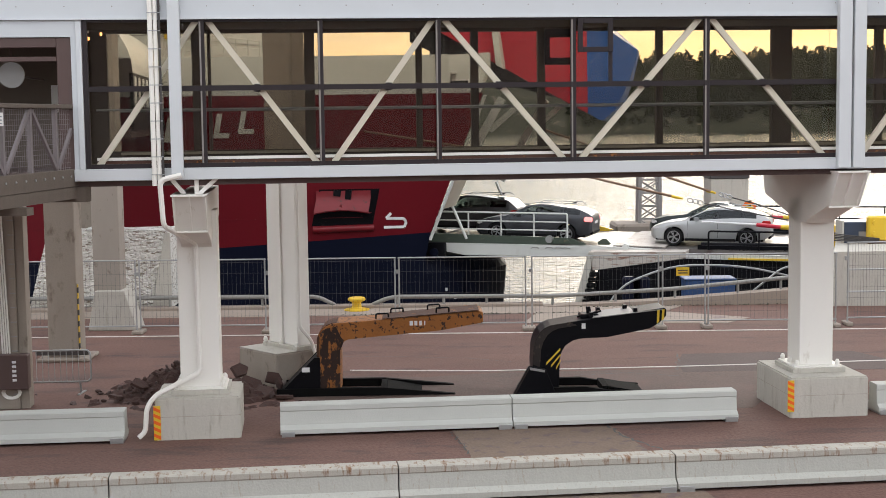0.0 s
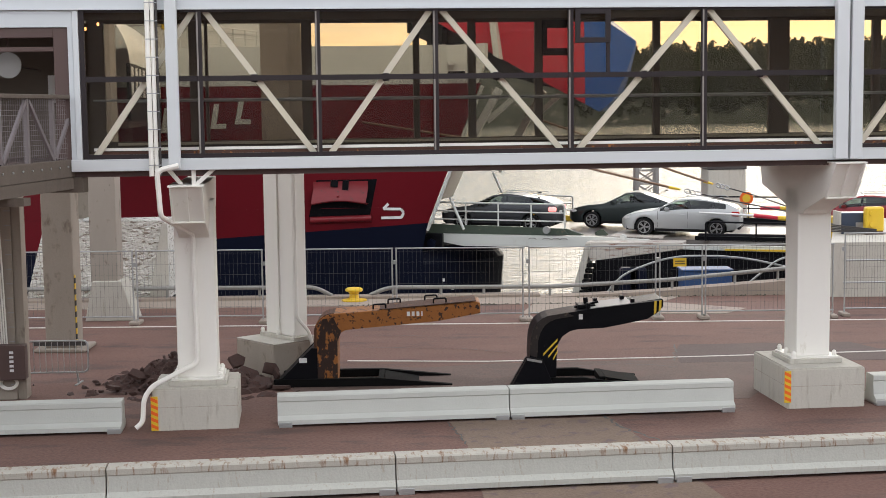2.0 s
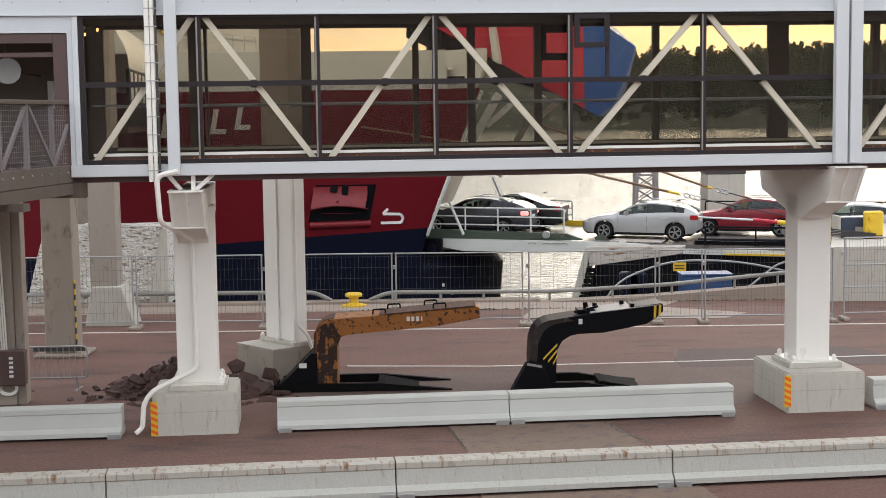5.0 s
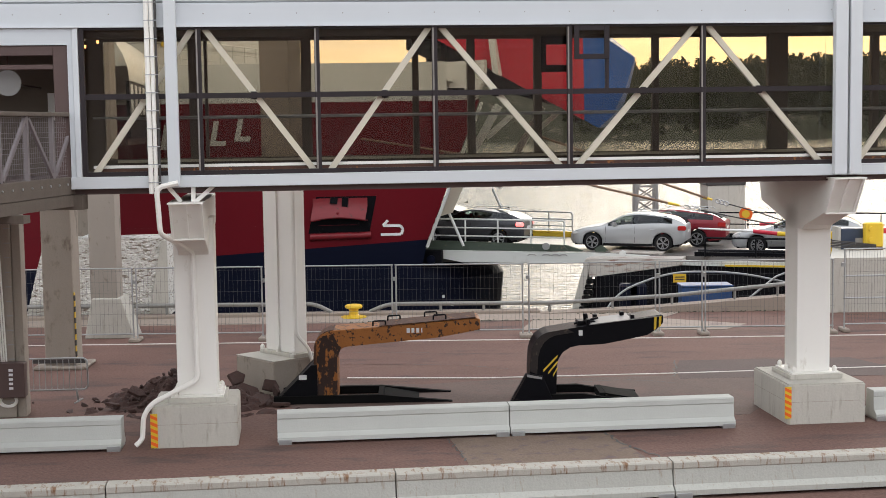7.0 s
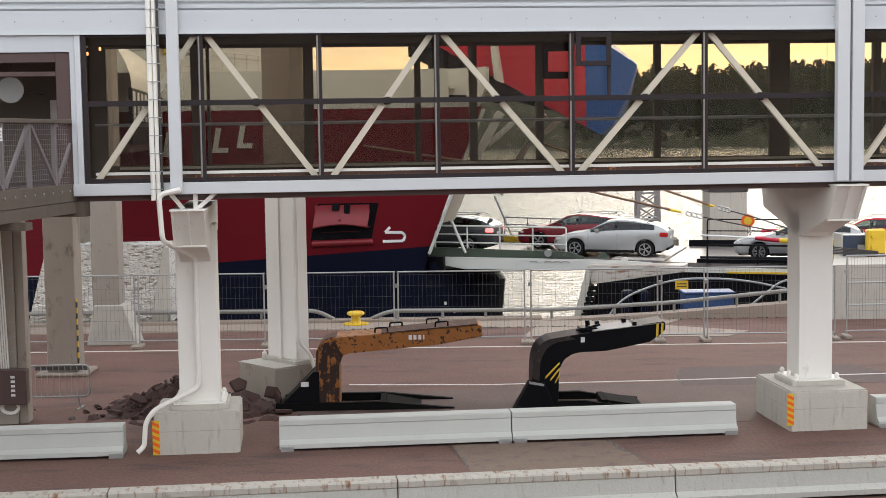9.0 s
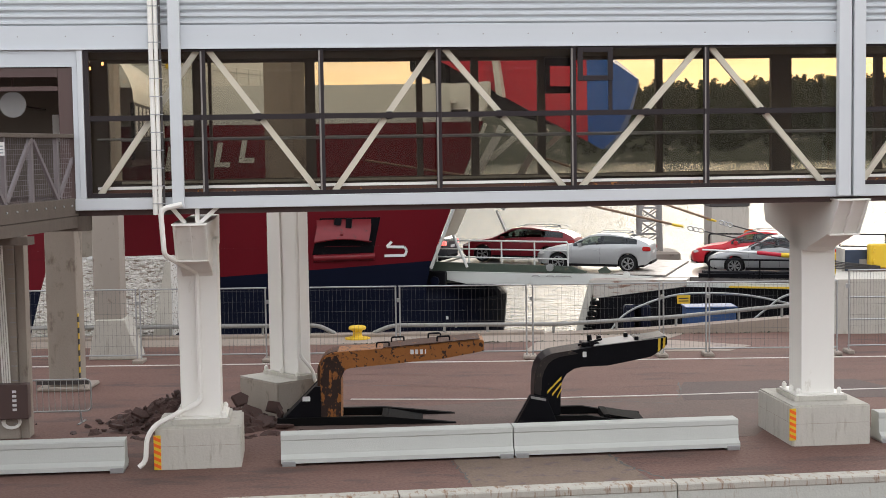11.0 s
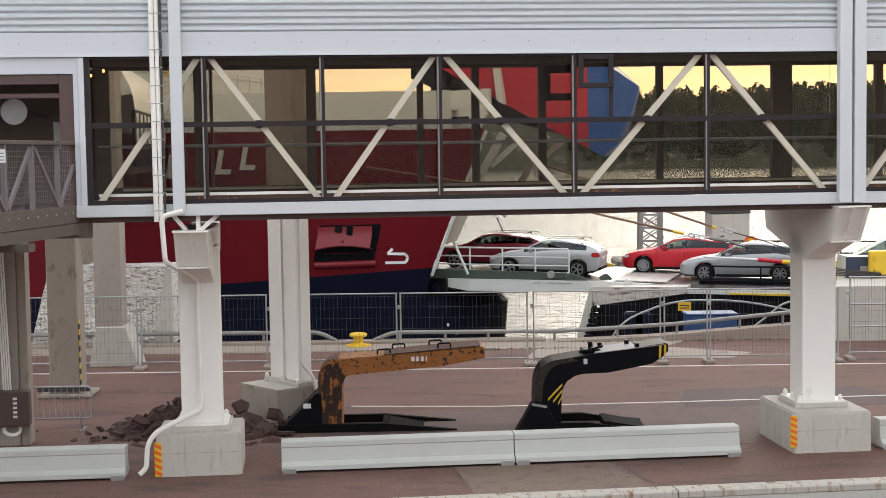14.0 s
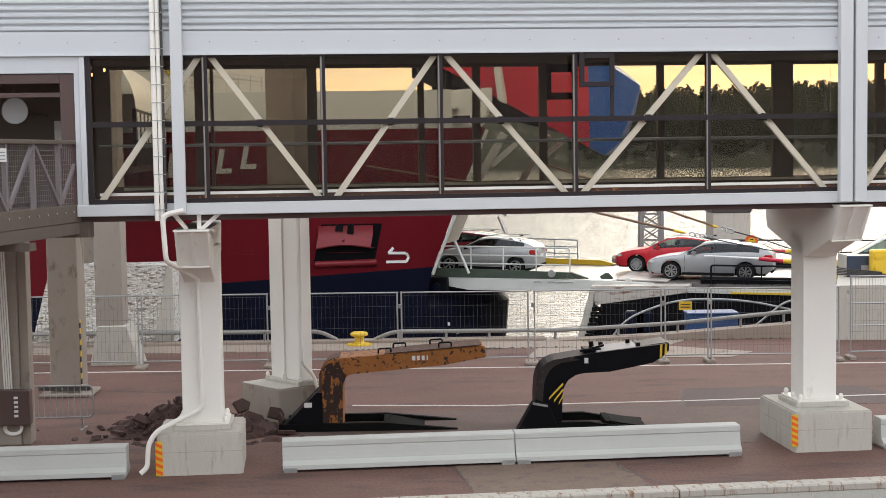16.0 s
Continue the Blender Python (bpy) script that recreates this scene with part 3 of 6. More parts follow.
p = part("rear_pane", box(U0 + 0.1, U1, D1 - 0.05, D1 - 0.038, 5.13, ZT), GLASS, bridge)
p.visible_shadow = False
# dark opening in the rear wall (an opened vent)
bmv = bmesh.new()
for a in ((4.90, 5.0, 6.72, 7.42), (5.42, 5.52, 6.72, 7.42), (5.0, 5.42, 6.72, 6.86), (5.0, 5.42, 7.26, 7.42)):
    box(a[0], a[1], D1 - 0.2, D1 - 0.125, a[2], a[3], 0.004, bmv)
part("rear_vent", bmv, FRAME, bridge)
# outside posts
for a, b in ((-2.13, -1.93), (9.47, 9.70), (9.745, 9.96)):
    part("post", box(a, b, D0 - 0.20, D0 - 0.055, ZB + 0.02, 10.3, 0.01), WHITE, bridge)
# left end panel, with a brown door frame
part("end_panel", box(-12, -3.74, D0 - 0.03, D0 + 0.05, 7.12, ZT - 0.014), CLAD, bridge)
part("end_panel", box(-3.74, -3.66, D0 - 0.03, D0 + 0.05, ZB + 0.04, ZT - 0.014), CLAD, bridge)
part("end_post", box(-3.655, -3.56, D0 - 0.055, D0 + 0.06, ZS - 0.06, ZT - 0.014, 0.005), WHITE, bridge)
df = bmesh.new()
for a in ((-3.98, -3.745, 4.9, 7.11), (-12, -3.98, 6.95, 7.11), (-12, -3.98, 6.72, 6.80)):
    box(a[0], a[1], D0, D0 + 0.08, a[2], a[3], 0.006, df)
part("door_frame", df, BROWN, bridge, "dark brown door frame")
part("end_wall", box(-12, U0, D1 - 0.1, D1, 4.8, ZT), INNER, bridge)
part("end_floor", box(-12, U0 - 0.02, D0 + 0.06, D1 - 0.11, 4.72, 4.84), BROWN, bridge)
# lamps inside
for u, z in ((-3.62, 7.16), (-3.40, 7.24)):
    part("ceiling_lamp", lathe([(0.012, 0), (0.022, 0.008), (0.022, 0.05), (0.012, 0.06)], None, 10), WARM, bridge, "small lit warm lamp").location = (u, D0 + 1.2, z - 0.03)
# cables and downpipes beside the post
for i, u in enumerate((-2.42, -2.335, -2.27)):
    part("cable", rod((u, D0 - 0.12, 4.62), (u, D0 - 0.12, 10.3), (0.042, 0.035, 0.02)[i]), (CREAM, CREAM, CABLE)[i], bridge, "bundled cable run with clips")
for k in range(18):
    part("clip", box(-2.465, -2.25, D0 - 0.166, D0 - 0.157, 4.8 + k * 0.3, 4.815 + k * 0.3), GALV, bridge)


# ---- bridge piers ----
def pier(u, label, drop, half, left, right, deep, back):
    t = thing("bridge_pier", BRIDGE @ pose(u, 0, 0), label, "bridge pier", "piers of the footbridge")
    base = part("footing", box(left, right, 0.0, deep, -0.2, 0.76, 0.03, None, 2), CONC, t, "pale concrete footing block")
    part("pour_joint", box(left - 0.003, right + 0.003, -0.003, deep + 0.003, 0.418, 0.424), CONC_OLD, base)
    e = back * 0.22
    part("plinth", box(e - 0.52, e + 0.52, back + 0.22, back + 1.26, 0.758, 0.85, 0.01), CONC, t)
    part("base_plate", box(e - 0.47, e + 0.47, back + 0.27, back + 1.21, 0.85, 0.885, 0.004), CREAM, t)
    part("column", box(e - half, e + half, back + 0.40, back + 1.07, 0.88, 4.1, 0.012), CREAM, t, "cream painted steel box column")
    # crosshead: wide along the width of the bridge, tapered below
    prof = [(y, z - drop) for y, z in ((-1.15, 4.66), (-0.72, 4.05), (0.30, 3.74), (0.40, 3.66), (1.07, 3.66), (1.35, 3.78), (2.75, 4.10), (2.92, 4.66))]
    part("crosshead", prism(prof, -0.275, 0.275, None, "yz", 0.01), CREAM, t, "cream steel crosshead with tapered underside")
    for x in (-0.26, 0.0, 0.26):
        part("stiffener", prism([(-1.23, 4.66 - drop), (-0.80, 4.05 - drop), (-0.722, 4.05 - drop), (-1.152, 4.66 - drop)], x - 0.018, x + 0.018, None, "yz"), CREAM, t)
    part("cap_plate", box(-0.30, 0.30, -1.24, 0.0, 4.662 - drop, 4.69 - drop), CREAM, t)
    part("bottom_plate", box(-0.278, 0.278, -0.80, -0.725, 4.02 - drop, 4.049 - drop), CREAM, t)
    for x in (-0.40, 0.40):
        for y in (0.34, 0.74, 1.14):
            part("bolt", lathe([(0.045, 0), (0.05, 0.06), (0.03, 0.10), (0.01, 0.11)], None, 8), CREAM, t).matrix_local = pose(x + e, y + back, 0.885)
    return t


pier_l = pier(-1.86, "cream steel bridge pier on a pale concrete footing", 0.23, 0.36, -0.80, 0.72, 1.50, 0.0)
pier_r = pier(9.75, "cream steel bridge pier on a pale concrete footing", 0.02, 0.33, -0.67, 0.84, 2.0, 0.25)
for pr, x0, z0, z1 in ((pier_l, -0.825, 0.01, 0.63), (pier_r, -0.735, 0.12, 0.72)):
    plate = part("hazard_plate", box(x0, x0 + 0.125, -0.018, -0.003, z0, z1), YELLOW, pr, "orange and yellow striped hazard plate")
    for k in range(5):
        z = z0 + 0.015 + k * (z1 - z0 - 0.02) / 5
        part("stripe", prism([(x0 + 0.001, z + 0.055), (x0 + 0.124, z - 0.005), (x0 + 0.124, z + 0.055), (x0 + 0.001, z + 0.115)], -0.024, -0.019), ORANGE, plate)
# bearing struts and downpipe at one pier
for a, b in (((-0.1, -0.8, 4.46), (-0.3, -0.9, 4.72)), ((0.12, -0.9, 4.46), (0.12, -0.9, 4.72)), ((0.16, -0.9, 4.46), (0.46, -0.9, 4.72))):
    part("strut", beam(a, b, 0.07, 0.07, None, (0, 1, 0)), CREAM, pier_l)
pipe = bend([(-0.10, -1.3, 4.80), (-0.46, -1.3, 4.72), (-0.42, -1.28, 3.95), (-0.02, 0.34, 3.50), (0.0, 0.33, 1.16), (-0.78, -0.10, 0.84), (-0.93, -0.12, 0.62), (-0.96, -0.12, 0.2), (-1.08, -0.16, 0.10)], 0.12)
part("downpipe", tube(pipe, 0.045), CREAM, pier_l, "white bent rainwater pipe")

# taller pier behind the bridge
rp = thing("tall_pier", BRIDGE @ pose(-0.44, 5.30, 0, 0, 0, -53.8), "white tall steel pier on a concrete footing", "bridge pier")
foot = part("footing", box(-0.87, 0.56, -0.55, 0.60, -0.2, 0.74, 0.03), CONC_OLD, rp, "grey stained concrete footing block")
part("top_slab", box(-0.86, 0.55, -0.54, 0.59, 0.742, 0.752), CONC, foot)
part("plinth", box(-0.74, 0.53, -0.01, 0.55, 0.75, 0.83, 0.01), CONC, rp)
part("column", box(-0.634, 0.426, 0.10, 0.44, 0.83, 4.95, 0.012), PALE, rp)
# same column carried on in a darker grey above the bridge sill
part("upper_shaft", box(-0.634, 0.426, 0.10, 0.44, 4.955, 11, 0.012), CONC_OLD, rp, "upper shaft in a darker grey than the column")
part("downpipe", tube(bend([(0.48, 0.12, 4.9), (0.48, 0.12, 1.25), (0.60, 0.34, 0.95), (0.63, 0.42, 0.62)], 0.1), 0.04), PALE, rp)
part("rib", box(-0.12, -0.09, 0.06, 0.099, 0.83, 4.95), PALE, rp)
for x, y in ((-0.69, 0.04), (-0.10, 0.04), (0.48, 0.04)):
    part("bolt", lathe([(0.045, 0), (0.05, 0.06), (0.03, 0.10), (0.01, 0.11)], None, 8), CREAM, rp).matrix_local = pose(x, y, 0.83)


# ---- concrete barriers ----
def barrier_mesh(length, h, cap=None):
    prof = [(-0.30, 0.05), (-0.30, 0.13), (-0.20, 0.20), (-0.165, h - 0.12), (-0.18, h - 0.10), (-0.18, h - 0.02), (-0.155, h), (0.155, h), (0.18, h - 0.02), (0.18, h - 0.10), (0.165, h - 0.12), (0.20, 0.20), (0.30, 0.13), (0.30, 0.05)]
    if cap is True:
        prof = [q for q in prof if q[1] > h - 0.125]
    elif cap is False:
        prof = [q for q in prof if q[1] < h - 0.11]
    return prism(prof, 0, length, None, "yz")


def barrier(a, b, h, material, label, group):
    a, b = Vector((*a, 0)), Vector((*b, 0))
    d = b - a
    n = Vector((-d.y, d.x, 0)).normalized()
    t = thing("concrete_barrier", Matrix.Translation(a + n * 0.30) @ Matrix.Rotation(math.atan2(d.y, d.x), 4, "Z"), label, "barrier", group)
    if material is BARRIER_RUST:
        part("body", barrier_mesh(d.length - 0.02, h, False), material, t)
        part("top_ledge", barrier_mesh(d.length - 0.02, h, True), BARRIER_TOP, t, "rust-stained top ledge")
    else:
        part("body", barrier_mesh(d.length - 0.02, h), material, t)
    for x0 in (0.02, d.length - 0.27):
        part("foot", box(x0, x0 + 0.24, -0.315, 0.315, 0.0, 0.095, 0.005), GALV, t, "bare grey foot block")
    return t


RA, RB = Vector((-2.97, 24.93)), Vector((5.48, 25.78))
step = (RB - RA) / 2
for k in (0, 1):
    q = RA + step * k
    barrier(q, q + step, 0.56, BARRIER, "white painted concrete barrier on the asphalt", "inner row of barriers")
barrier((-10.0, 24.27), (-5.70, 24.63), 0.565, BARRIER, "white painted concrete barrier on the asphalt", "inner row of barriers")
barrier((8.20, 26.17), (12.4, 26.60), 0.565, BARRIER, "white painted concrete barrier on the asphalt", "inner row of barriers")
QA, QD = Vector((3.52, 20.88)), Vector((4.20, 0.48))
for k in range(-3, 3):
    q = QA + QD * k
    barrier(q, q + QD, 0.55, BARRIER_RUST, "white concrete barrier with rusty stains along its top", "outer row of barriers")


# ---- ferry ----
ferry = thing("ferry", LANES, "red and navy ferry with raised bow visor and lowered ramp", "ferry")
MID = 2.35


def breadth(x, z):
    """Half the ferry's width at x and height z."""
    t = max(0.0, min(1.0, (-10.3 - x) / 30))
    start = 4.0 + 0.16 * z
    return start + (12.0 - start) * math.sin(t * math.pi / 2) ** 0.95


def hull_strip(z_rows, x_front, material, name, label="", sides=(-1, 1)):
    """The hull's side plating between heights, both sides; x_front(z) is where it is cut for the bow door."""
    bm = bmesh.new()
    for sgn in sides:
        grid = []
        for z in z_rows:
            row = []
            for k in range(41):
                f = k / 40
                x = x_front(z) - (3.2 if sgn > 0 else 0) - 60 * f ** 1.6
                zz = z + 0.06 * max(x + 10.3, -25) if z == 1.42 else z
                row.append(bm.verts.new((x, MID + sgn * breadth(x, zz), zz)))
            grid.append(row)
        for a, b in zip(grid, grid[1:]):
            for i in range(40):
                bm.faces.new((a[i], a[i + 1], b[i + 1], b[i]))
    bmesh.ops.recalc_face_normals(bm, faces=bm.faces[:])
    return part(name, bm, material, ferry, label, True)


cut = lambda z: -10.75 + 0.45 * z
hull_strip([-3, -1, 0.4, 1.42], lambda z: cut(max(z, 0.8)), NAVY, "lower_hull", "navy lower hull plating")
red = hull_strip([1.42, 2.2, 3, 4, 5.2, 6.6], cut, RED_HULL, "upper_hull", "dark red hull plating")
hull_strip([6.6, 7.2, 8.0], lambda z: -9.0, SHIP_WHITE, "bulwark", "white bulwark", (-1,))
# forefoot below the ramp
bm = bmesh.new()
grid = []
for z, tip in ((-3.0, -8.9), (-1.9, -8.5), (-0.2, -8.35), (0.20, -8.75)):
    row = []
    for k in range(25):
        f = k / 24 * 2 - 1
        y = MID + f * 4.1 * (1 if z < 0.2 else 0.98)
        row.append(bm.verts.new((tip - 2.4 * abs(f) ** 1.6, y, z + (0.36 * abs(f) if z > 0.1 else 0))))
    grid.append(row)
for a, b in zip(grid, grid[1:]):
    for i in range(24):
        bm.faces.new((a[i], a[i + 1], b[i + 1], b[i]))
top = grid[-1]
bm.faces.new(top)
bmesh.ops.recalc_face_normals(bm, faces=bm.faces[:])
part("forefoot", bm, NAVY, ferry, "navy forefoot under the bow ramp", False)
part("bow_deck", box(-40, -10.9, MID - 3.9, MID + 3.9, 0.5, 1.05), DECK, ferry)
part("deckhead", box(-40, -13.0, MID - 4.4, MID + 4.4, 6.4, 6.59), SHIP_WHITE, ferry)
# white door-frame edges of the bow opening
for sgn in (-1, 1):
    e = MID + sgn * 4.2
    aft = 3.2 if sgn > 0 else 0
    part("door_post", beam((cut(1.15) + 0.1 - aft, e + sgn * 0.03, 1.15), (cut(6.5) + 0.1 - aft, e + sgn * 0.8, 6.5), 0.10, 0.10, None, (0, 1, 0)), SHIP_WHITE, ferry)
    part("inner_wall", box(-40, -10.4 - aft, MID + sgn * 3.9 - 0.1, MID + sgn * 3.9 + 0.1, 1.05, 6.4), SHIP_WHITE, ferry)
part("inner_door", prism([(-9.85, 2.25), (-9.30, 3.5), (-8.75, 3.5), (-9.25, 2.42)], -1.50, -1.42), BRACE, ferry, "pale inner bow door")
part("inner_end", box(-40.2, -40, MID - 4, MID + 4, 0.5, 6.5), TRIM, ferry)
part("foredeck", box(-40, -9.1, MID - 4.7, MID + 4.7, 7.3, 7.4), SHIP_WHITE, ferry)
# raised visor: red with blue tip and a white stripe


def visor_cut(x0, x1, material, name, label):
    bm = bmesh.new()
    rows = []
    low = lambda x: lerp_rows([(-11.3, 9.75), (-9.55, 8.73), (-6.5, 6.91), (-4.56, 5.74), (-4.2, 5.50), (-3.74, 5.93), (-3.3, 6.95), (-3.0, 8.0)], x)
    high = lambda x: lerp_rows([(-11.3, 12.5), (-8.3, 12.3), (-4.1, 9.05), (-3.0, 8.2)], x)
    for k in range(25):
        x = x0 + (x1 - x0) * k / 24
        w = 4.4 * max(0.02, 1 - ((x + 11.3) / 8.5) ** 2)
        lo, hi = low(x), high(x)
        rows.append([bm.verts.new((x, MID + s * w * (0.86 + 0.14 * f), lo + (hi - lo) * f)) for s, f in ((-1, 1), (-1, 0.66), (-1, 0.33), (-1, 0), (1, 0), (1, 0.33), (1, 0.66), (1, 1))])
    for a, b in zip(rows, rows[1:]):
        for i in range(8):
            bm.faces.new((a[i], a[(i + 1) % 8], b[(i + 1) % 8], b[i]))
    bm.faces.new(rows[0])
    bm.faces.new(rows[-1][::-1])
    bmesh.ops.recalc_face_normals(bm, faces=bm.faces[:])
    return part(name, bm, material, ferry, label, False)


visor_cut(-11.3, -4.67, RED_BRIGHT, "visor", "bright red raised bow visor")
visor_cut(-4.67, -3.0, BLUE, "visor_tip", "blue tip of the bow visor")
# shade inside the raised visor, put in as a near-black slab
part("visor_inner_shade", prism([(-11.3, 9.74), (-9.55, 8.72), (-6.5, 6.90), (-5.7, 6.42), (-7.6, 6.95), (-9.4, 7.75), (-11.3, 8.6)], -0.5, 2.2), TRIM, ferry, "inner side of the raised visor, its shade painted near-black")
# struts of the visor and ramp stays
for e in (MID - 3.6, MID + 3.6):
    part("ramp_stay", rod((-9.7, e, 2.95), (-8.9, e, 1.15), 0.055), SHIP_WHITE, ferry)
    part("ramp_stay", beam((-9.6, e + 0.5, 3.0), (-7.6, e + 0.5, 6.4), 0.28, 0.2, None, (0, 1, 0)), SHIP_WHITE, ferry)
    part("ramp_stay", beam((-8.2, e + 0.9, 5.2), (-7.0, e + 0.9, 6.2), 0.2, 0.16, None, (0, 1, 0)), SHIP_WHITE, ferry)
# superstructure further aft
part("superstructure", box(-60, -20, MID - 7, MID + 3, 8.0, 20), SHIP_WHITE, ferry, "white superstructure")
part("superstructure", box(-60, -24, MID - 9.0, MID + 3, 7.4, 20), SHIP_WHITE, ferry)

# bow ramp
ramp = thing("bow_ramp", LANES, "pale steel bow ramp with green side beams", "ramp")
part("plate", prism([(-10.6, 1.06), (-4.5, 0.93), (-1.6, 0.90), (-1.6, 0.868), (-4.5, 0.83), (-10.6, 0.93)], -0.8, 5.6), DECK, ramp)
part("side_beam", prism([(-10.4, 1.32), (-5.0, 1.20), (-4.4, 1.0), (-4.4, 0.97), (-10.4, 0.97)], -1.0, -0.82), GREEN_DECK, ramp, "dark green side beam")
part("side_beam", prism([(-10.4, 1.30), (-5.2, 1.15), (-4.6, 1.0), (-4.8, 0.93), (-10.4, 0.93)], 5.62, 5.8), YELLOW, ramp, "yellow side beam")
part("girder", prism([(-9.9, 0.965), (-3.9, 0.93), (-1.9, 0.85), (-3.9, 0.55), (-9.0, 0.50), (-9.9, 0.66)], -1.05, -0.84, None, "xz", 0.01), SHIP_WHITE, ramp, "pale girder under the ramp")


def rail(name, parent, pts, h, mids, r, material, posts):
    t = part(name, tube(bend([(pts[0][0], pts[0][1], pts[0][2]), (pts[0][0], pts[0][1], pts[0][2] + h), (pts[1][0], pts[1][1], pts[1][2] + h), (pts[1][0], pts[1][1], pts[1][2])], 0.1), r), material, parent)
    a, b = Vector(pts[0]), Vector(pts[1])
    for m in mids:
        part("mid_bar", rod(a + Vector((0, 0, h * m)), b + Vector((0, 0, h * m)), r * 0.8, None, 6), material, t)
    for k in range(1, posts):
        q = a.lerp(b, k / posts)
        part("post", rod(q, q + Vector((0, 0, h)), r * 0.9, None, 6), material, t)
    return t


rail("railing", ramp, ((-10.2, -0.9, 1.2), (-5.1, -0.9, 1.15)), 0.95, (0.33, 0.66), 0.035, SHIP_WHITE, 4)
rail("railing", ramp, ((-9.2, 5.7, 1.2), (-6.2, 5.7, 1.12)), 0.86, (0.33, 0.66), 0.03, GALV, 3)

# linkspan
span = thing("linkspan", LANES, "linkspan bridge with worn white deck edge and black sides", "linkspan")
part("deck", prism([(-4.0, 0.84), (-1.0, 0.862), (40, 0.862), (40, 0.5), (-4.0, 0.6)], -0.9, 6.2), DECK, span, "wet grey steel deck")
part("deck_edge", prism([(-4.1, 0.80), (-0.6, 0.845), (-0.6, 0.62), (-3.7, 0.16), (-3.95, 0.12)], -1.9, -0.905), WORN_WHITE, span, "worn white deck edge with rust marks")
part("side", prism([(-3.75, 0.14), (-0.5, 0.60), (16, 0.40), (16, -2.4), (-4.45, -2.4)], -1.85, -1.0), BLACK, span, "black side plating")
part("white_band", prism([(-0.58, 0.80), (16, 0.66), (16, 0.42), (-0.58, 0.62)], -1.95, -1.86), SHIP_WHITE, span)
part("curb", prism([(-0.3, 1.0), (16, 0.92), (16, 0.70), (-0.3, 0.84)], -0.9, -0.72), BLACK, span)
rail("railing", span, ((0.1, -1.0, 0.84), (9.0, -1.0, 0.8)), 0.68, (), 0.035, BLACK, 5)

# ---- cars ----


def car(name, label, paint, L=4.5, H=1.47, W=1.80, wb=2.65, front=0.88, kind="estate", rails=True, spokes=5, lit=False, wheel=0.325):
    """A car that faces +x, its front axle at x = 0, its near side at y = -W/2. Returns the empty at its base."""
    t = tagged(new(name), label, "car", "cars boarding the ferry")
    xf, xr = front, front - L
    bump = 0.62 if kind == "estate" else 0.60
    belt = [(xr, 0.93), (xr + 0.1, 1.02), (-wb + 0.1, 1.03), (-1.4, 0.965), (-0.45, 0.90), (0.25, 0.80), (xf - 0.30, 0.70), (xf, 0.58)]
    if kind == "estate":
        top = [(xr, 0.95), (xr + 0.05, 1.02), (xr + 0.14, 1.10), (xr + 0.40, H - 0.19), (xr + 0.62, H - 0.125), (-wb + 0.35, H - 0.045), (-1.95, H - 0.005), (-1.55, H), (-1.18, H - 0.06), (-0.48, 1.00), (-0.30, 0.935), (0.25, 0.855), (xf - 0.30, 0.765), (xf - 0.08, 0.67), (xf, 0.60)]
    elif kind == "hatch":
        top = [(xr, 0.95), (xr + 0.06, 0.99), (xr + 0.55, 1.03), (-wb + 0.55, H - 0.05), (-1.9, H), (-1.6, H - 0.005), (-1.32, H - 0.05), (-0.55, 0.99), (-0.4, 0.955), (0.2, 0.89), (xf - 0.35, 0.79), (xf - 0.08, 0.68), (xf, 0.60)]
    else:
        top = [(xr, 1.05), (xr + 0.05, 1.1), (xr + 0.22, H - 0.12), (xr + 0.45, H - 0.02), (-wb + 0.7, H), (-1.1, H), (-0.8, H - 0.05), (0.25, 1.06), (0.4, 1.0), (xf - 0.3, 0.85), (xf - 0.06, 0.7), (xf, 0.62)]
        belt = [(x, z + 0.06) for x, z in belt]
    wide = [(xr, 0.78), (xr + 0.08, 0.87), (xr + 0.35, 0.97), (-wb, 1.0), (0.0, 1.0), (xf - 0.4, 0.95), (xf - 0.12, 0.82), (xf, 0.62)]
    under = [(xr, 0.42), (xr + 0.15, 0.30), (-wb - 0.3, 0.24), (0.3, 0.22), (xf - 0.15, 0.22), (xf, 0.34)]
    arch = wheel + 0.055
    xs = set(np.linspace(xr, xf, 40).round(3))
    for c in (0.0, -wb):
        xs |= {round(c + arch * math.cos(a), 3) for a in np.linspace(0, math.pi, 13)}
    xs |= {round(x, 3) for x, _ in top}
    b_pillar, c_pillar = (-1.62, -wb + 0.12) if kind != "hatch" else (-1.66, -wb + 0.26)
    for q in (b_pillar, c_pillar):
        xs |= {round(q - 0.04, 3), round(q + 0.04, 3)}
    xs = sorted(xs)
    clean = [xs[0]]
    for x in xs[1:]:
        if x - clean[-1] > 0.012:
            clean.append(x)
    xs = clean
    bm, glass = bmesh.new(), {}
    secs = []
    for x in xs:
        zt, zb0 = lerp_rows(top, x), lerp_rows(under, x)
        zl = min(lerp_rows(belt, x), zt - 0.01)
        w = W / 2 * lerp_rows(wide, x)
        zb = zb0
        for c in (0.0, -wb):
            if abs(x - c) < arch:
                zb = max(zb, wheel + math.sqrt(max(0, arch ** 2 - (x - c) ** 2)) * 0.98)
        h = zl - zb
        rise = zt - zl
        wr = w * 0.95 - 0.30 * min(rise, 0.6)
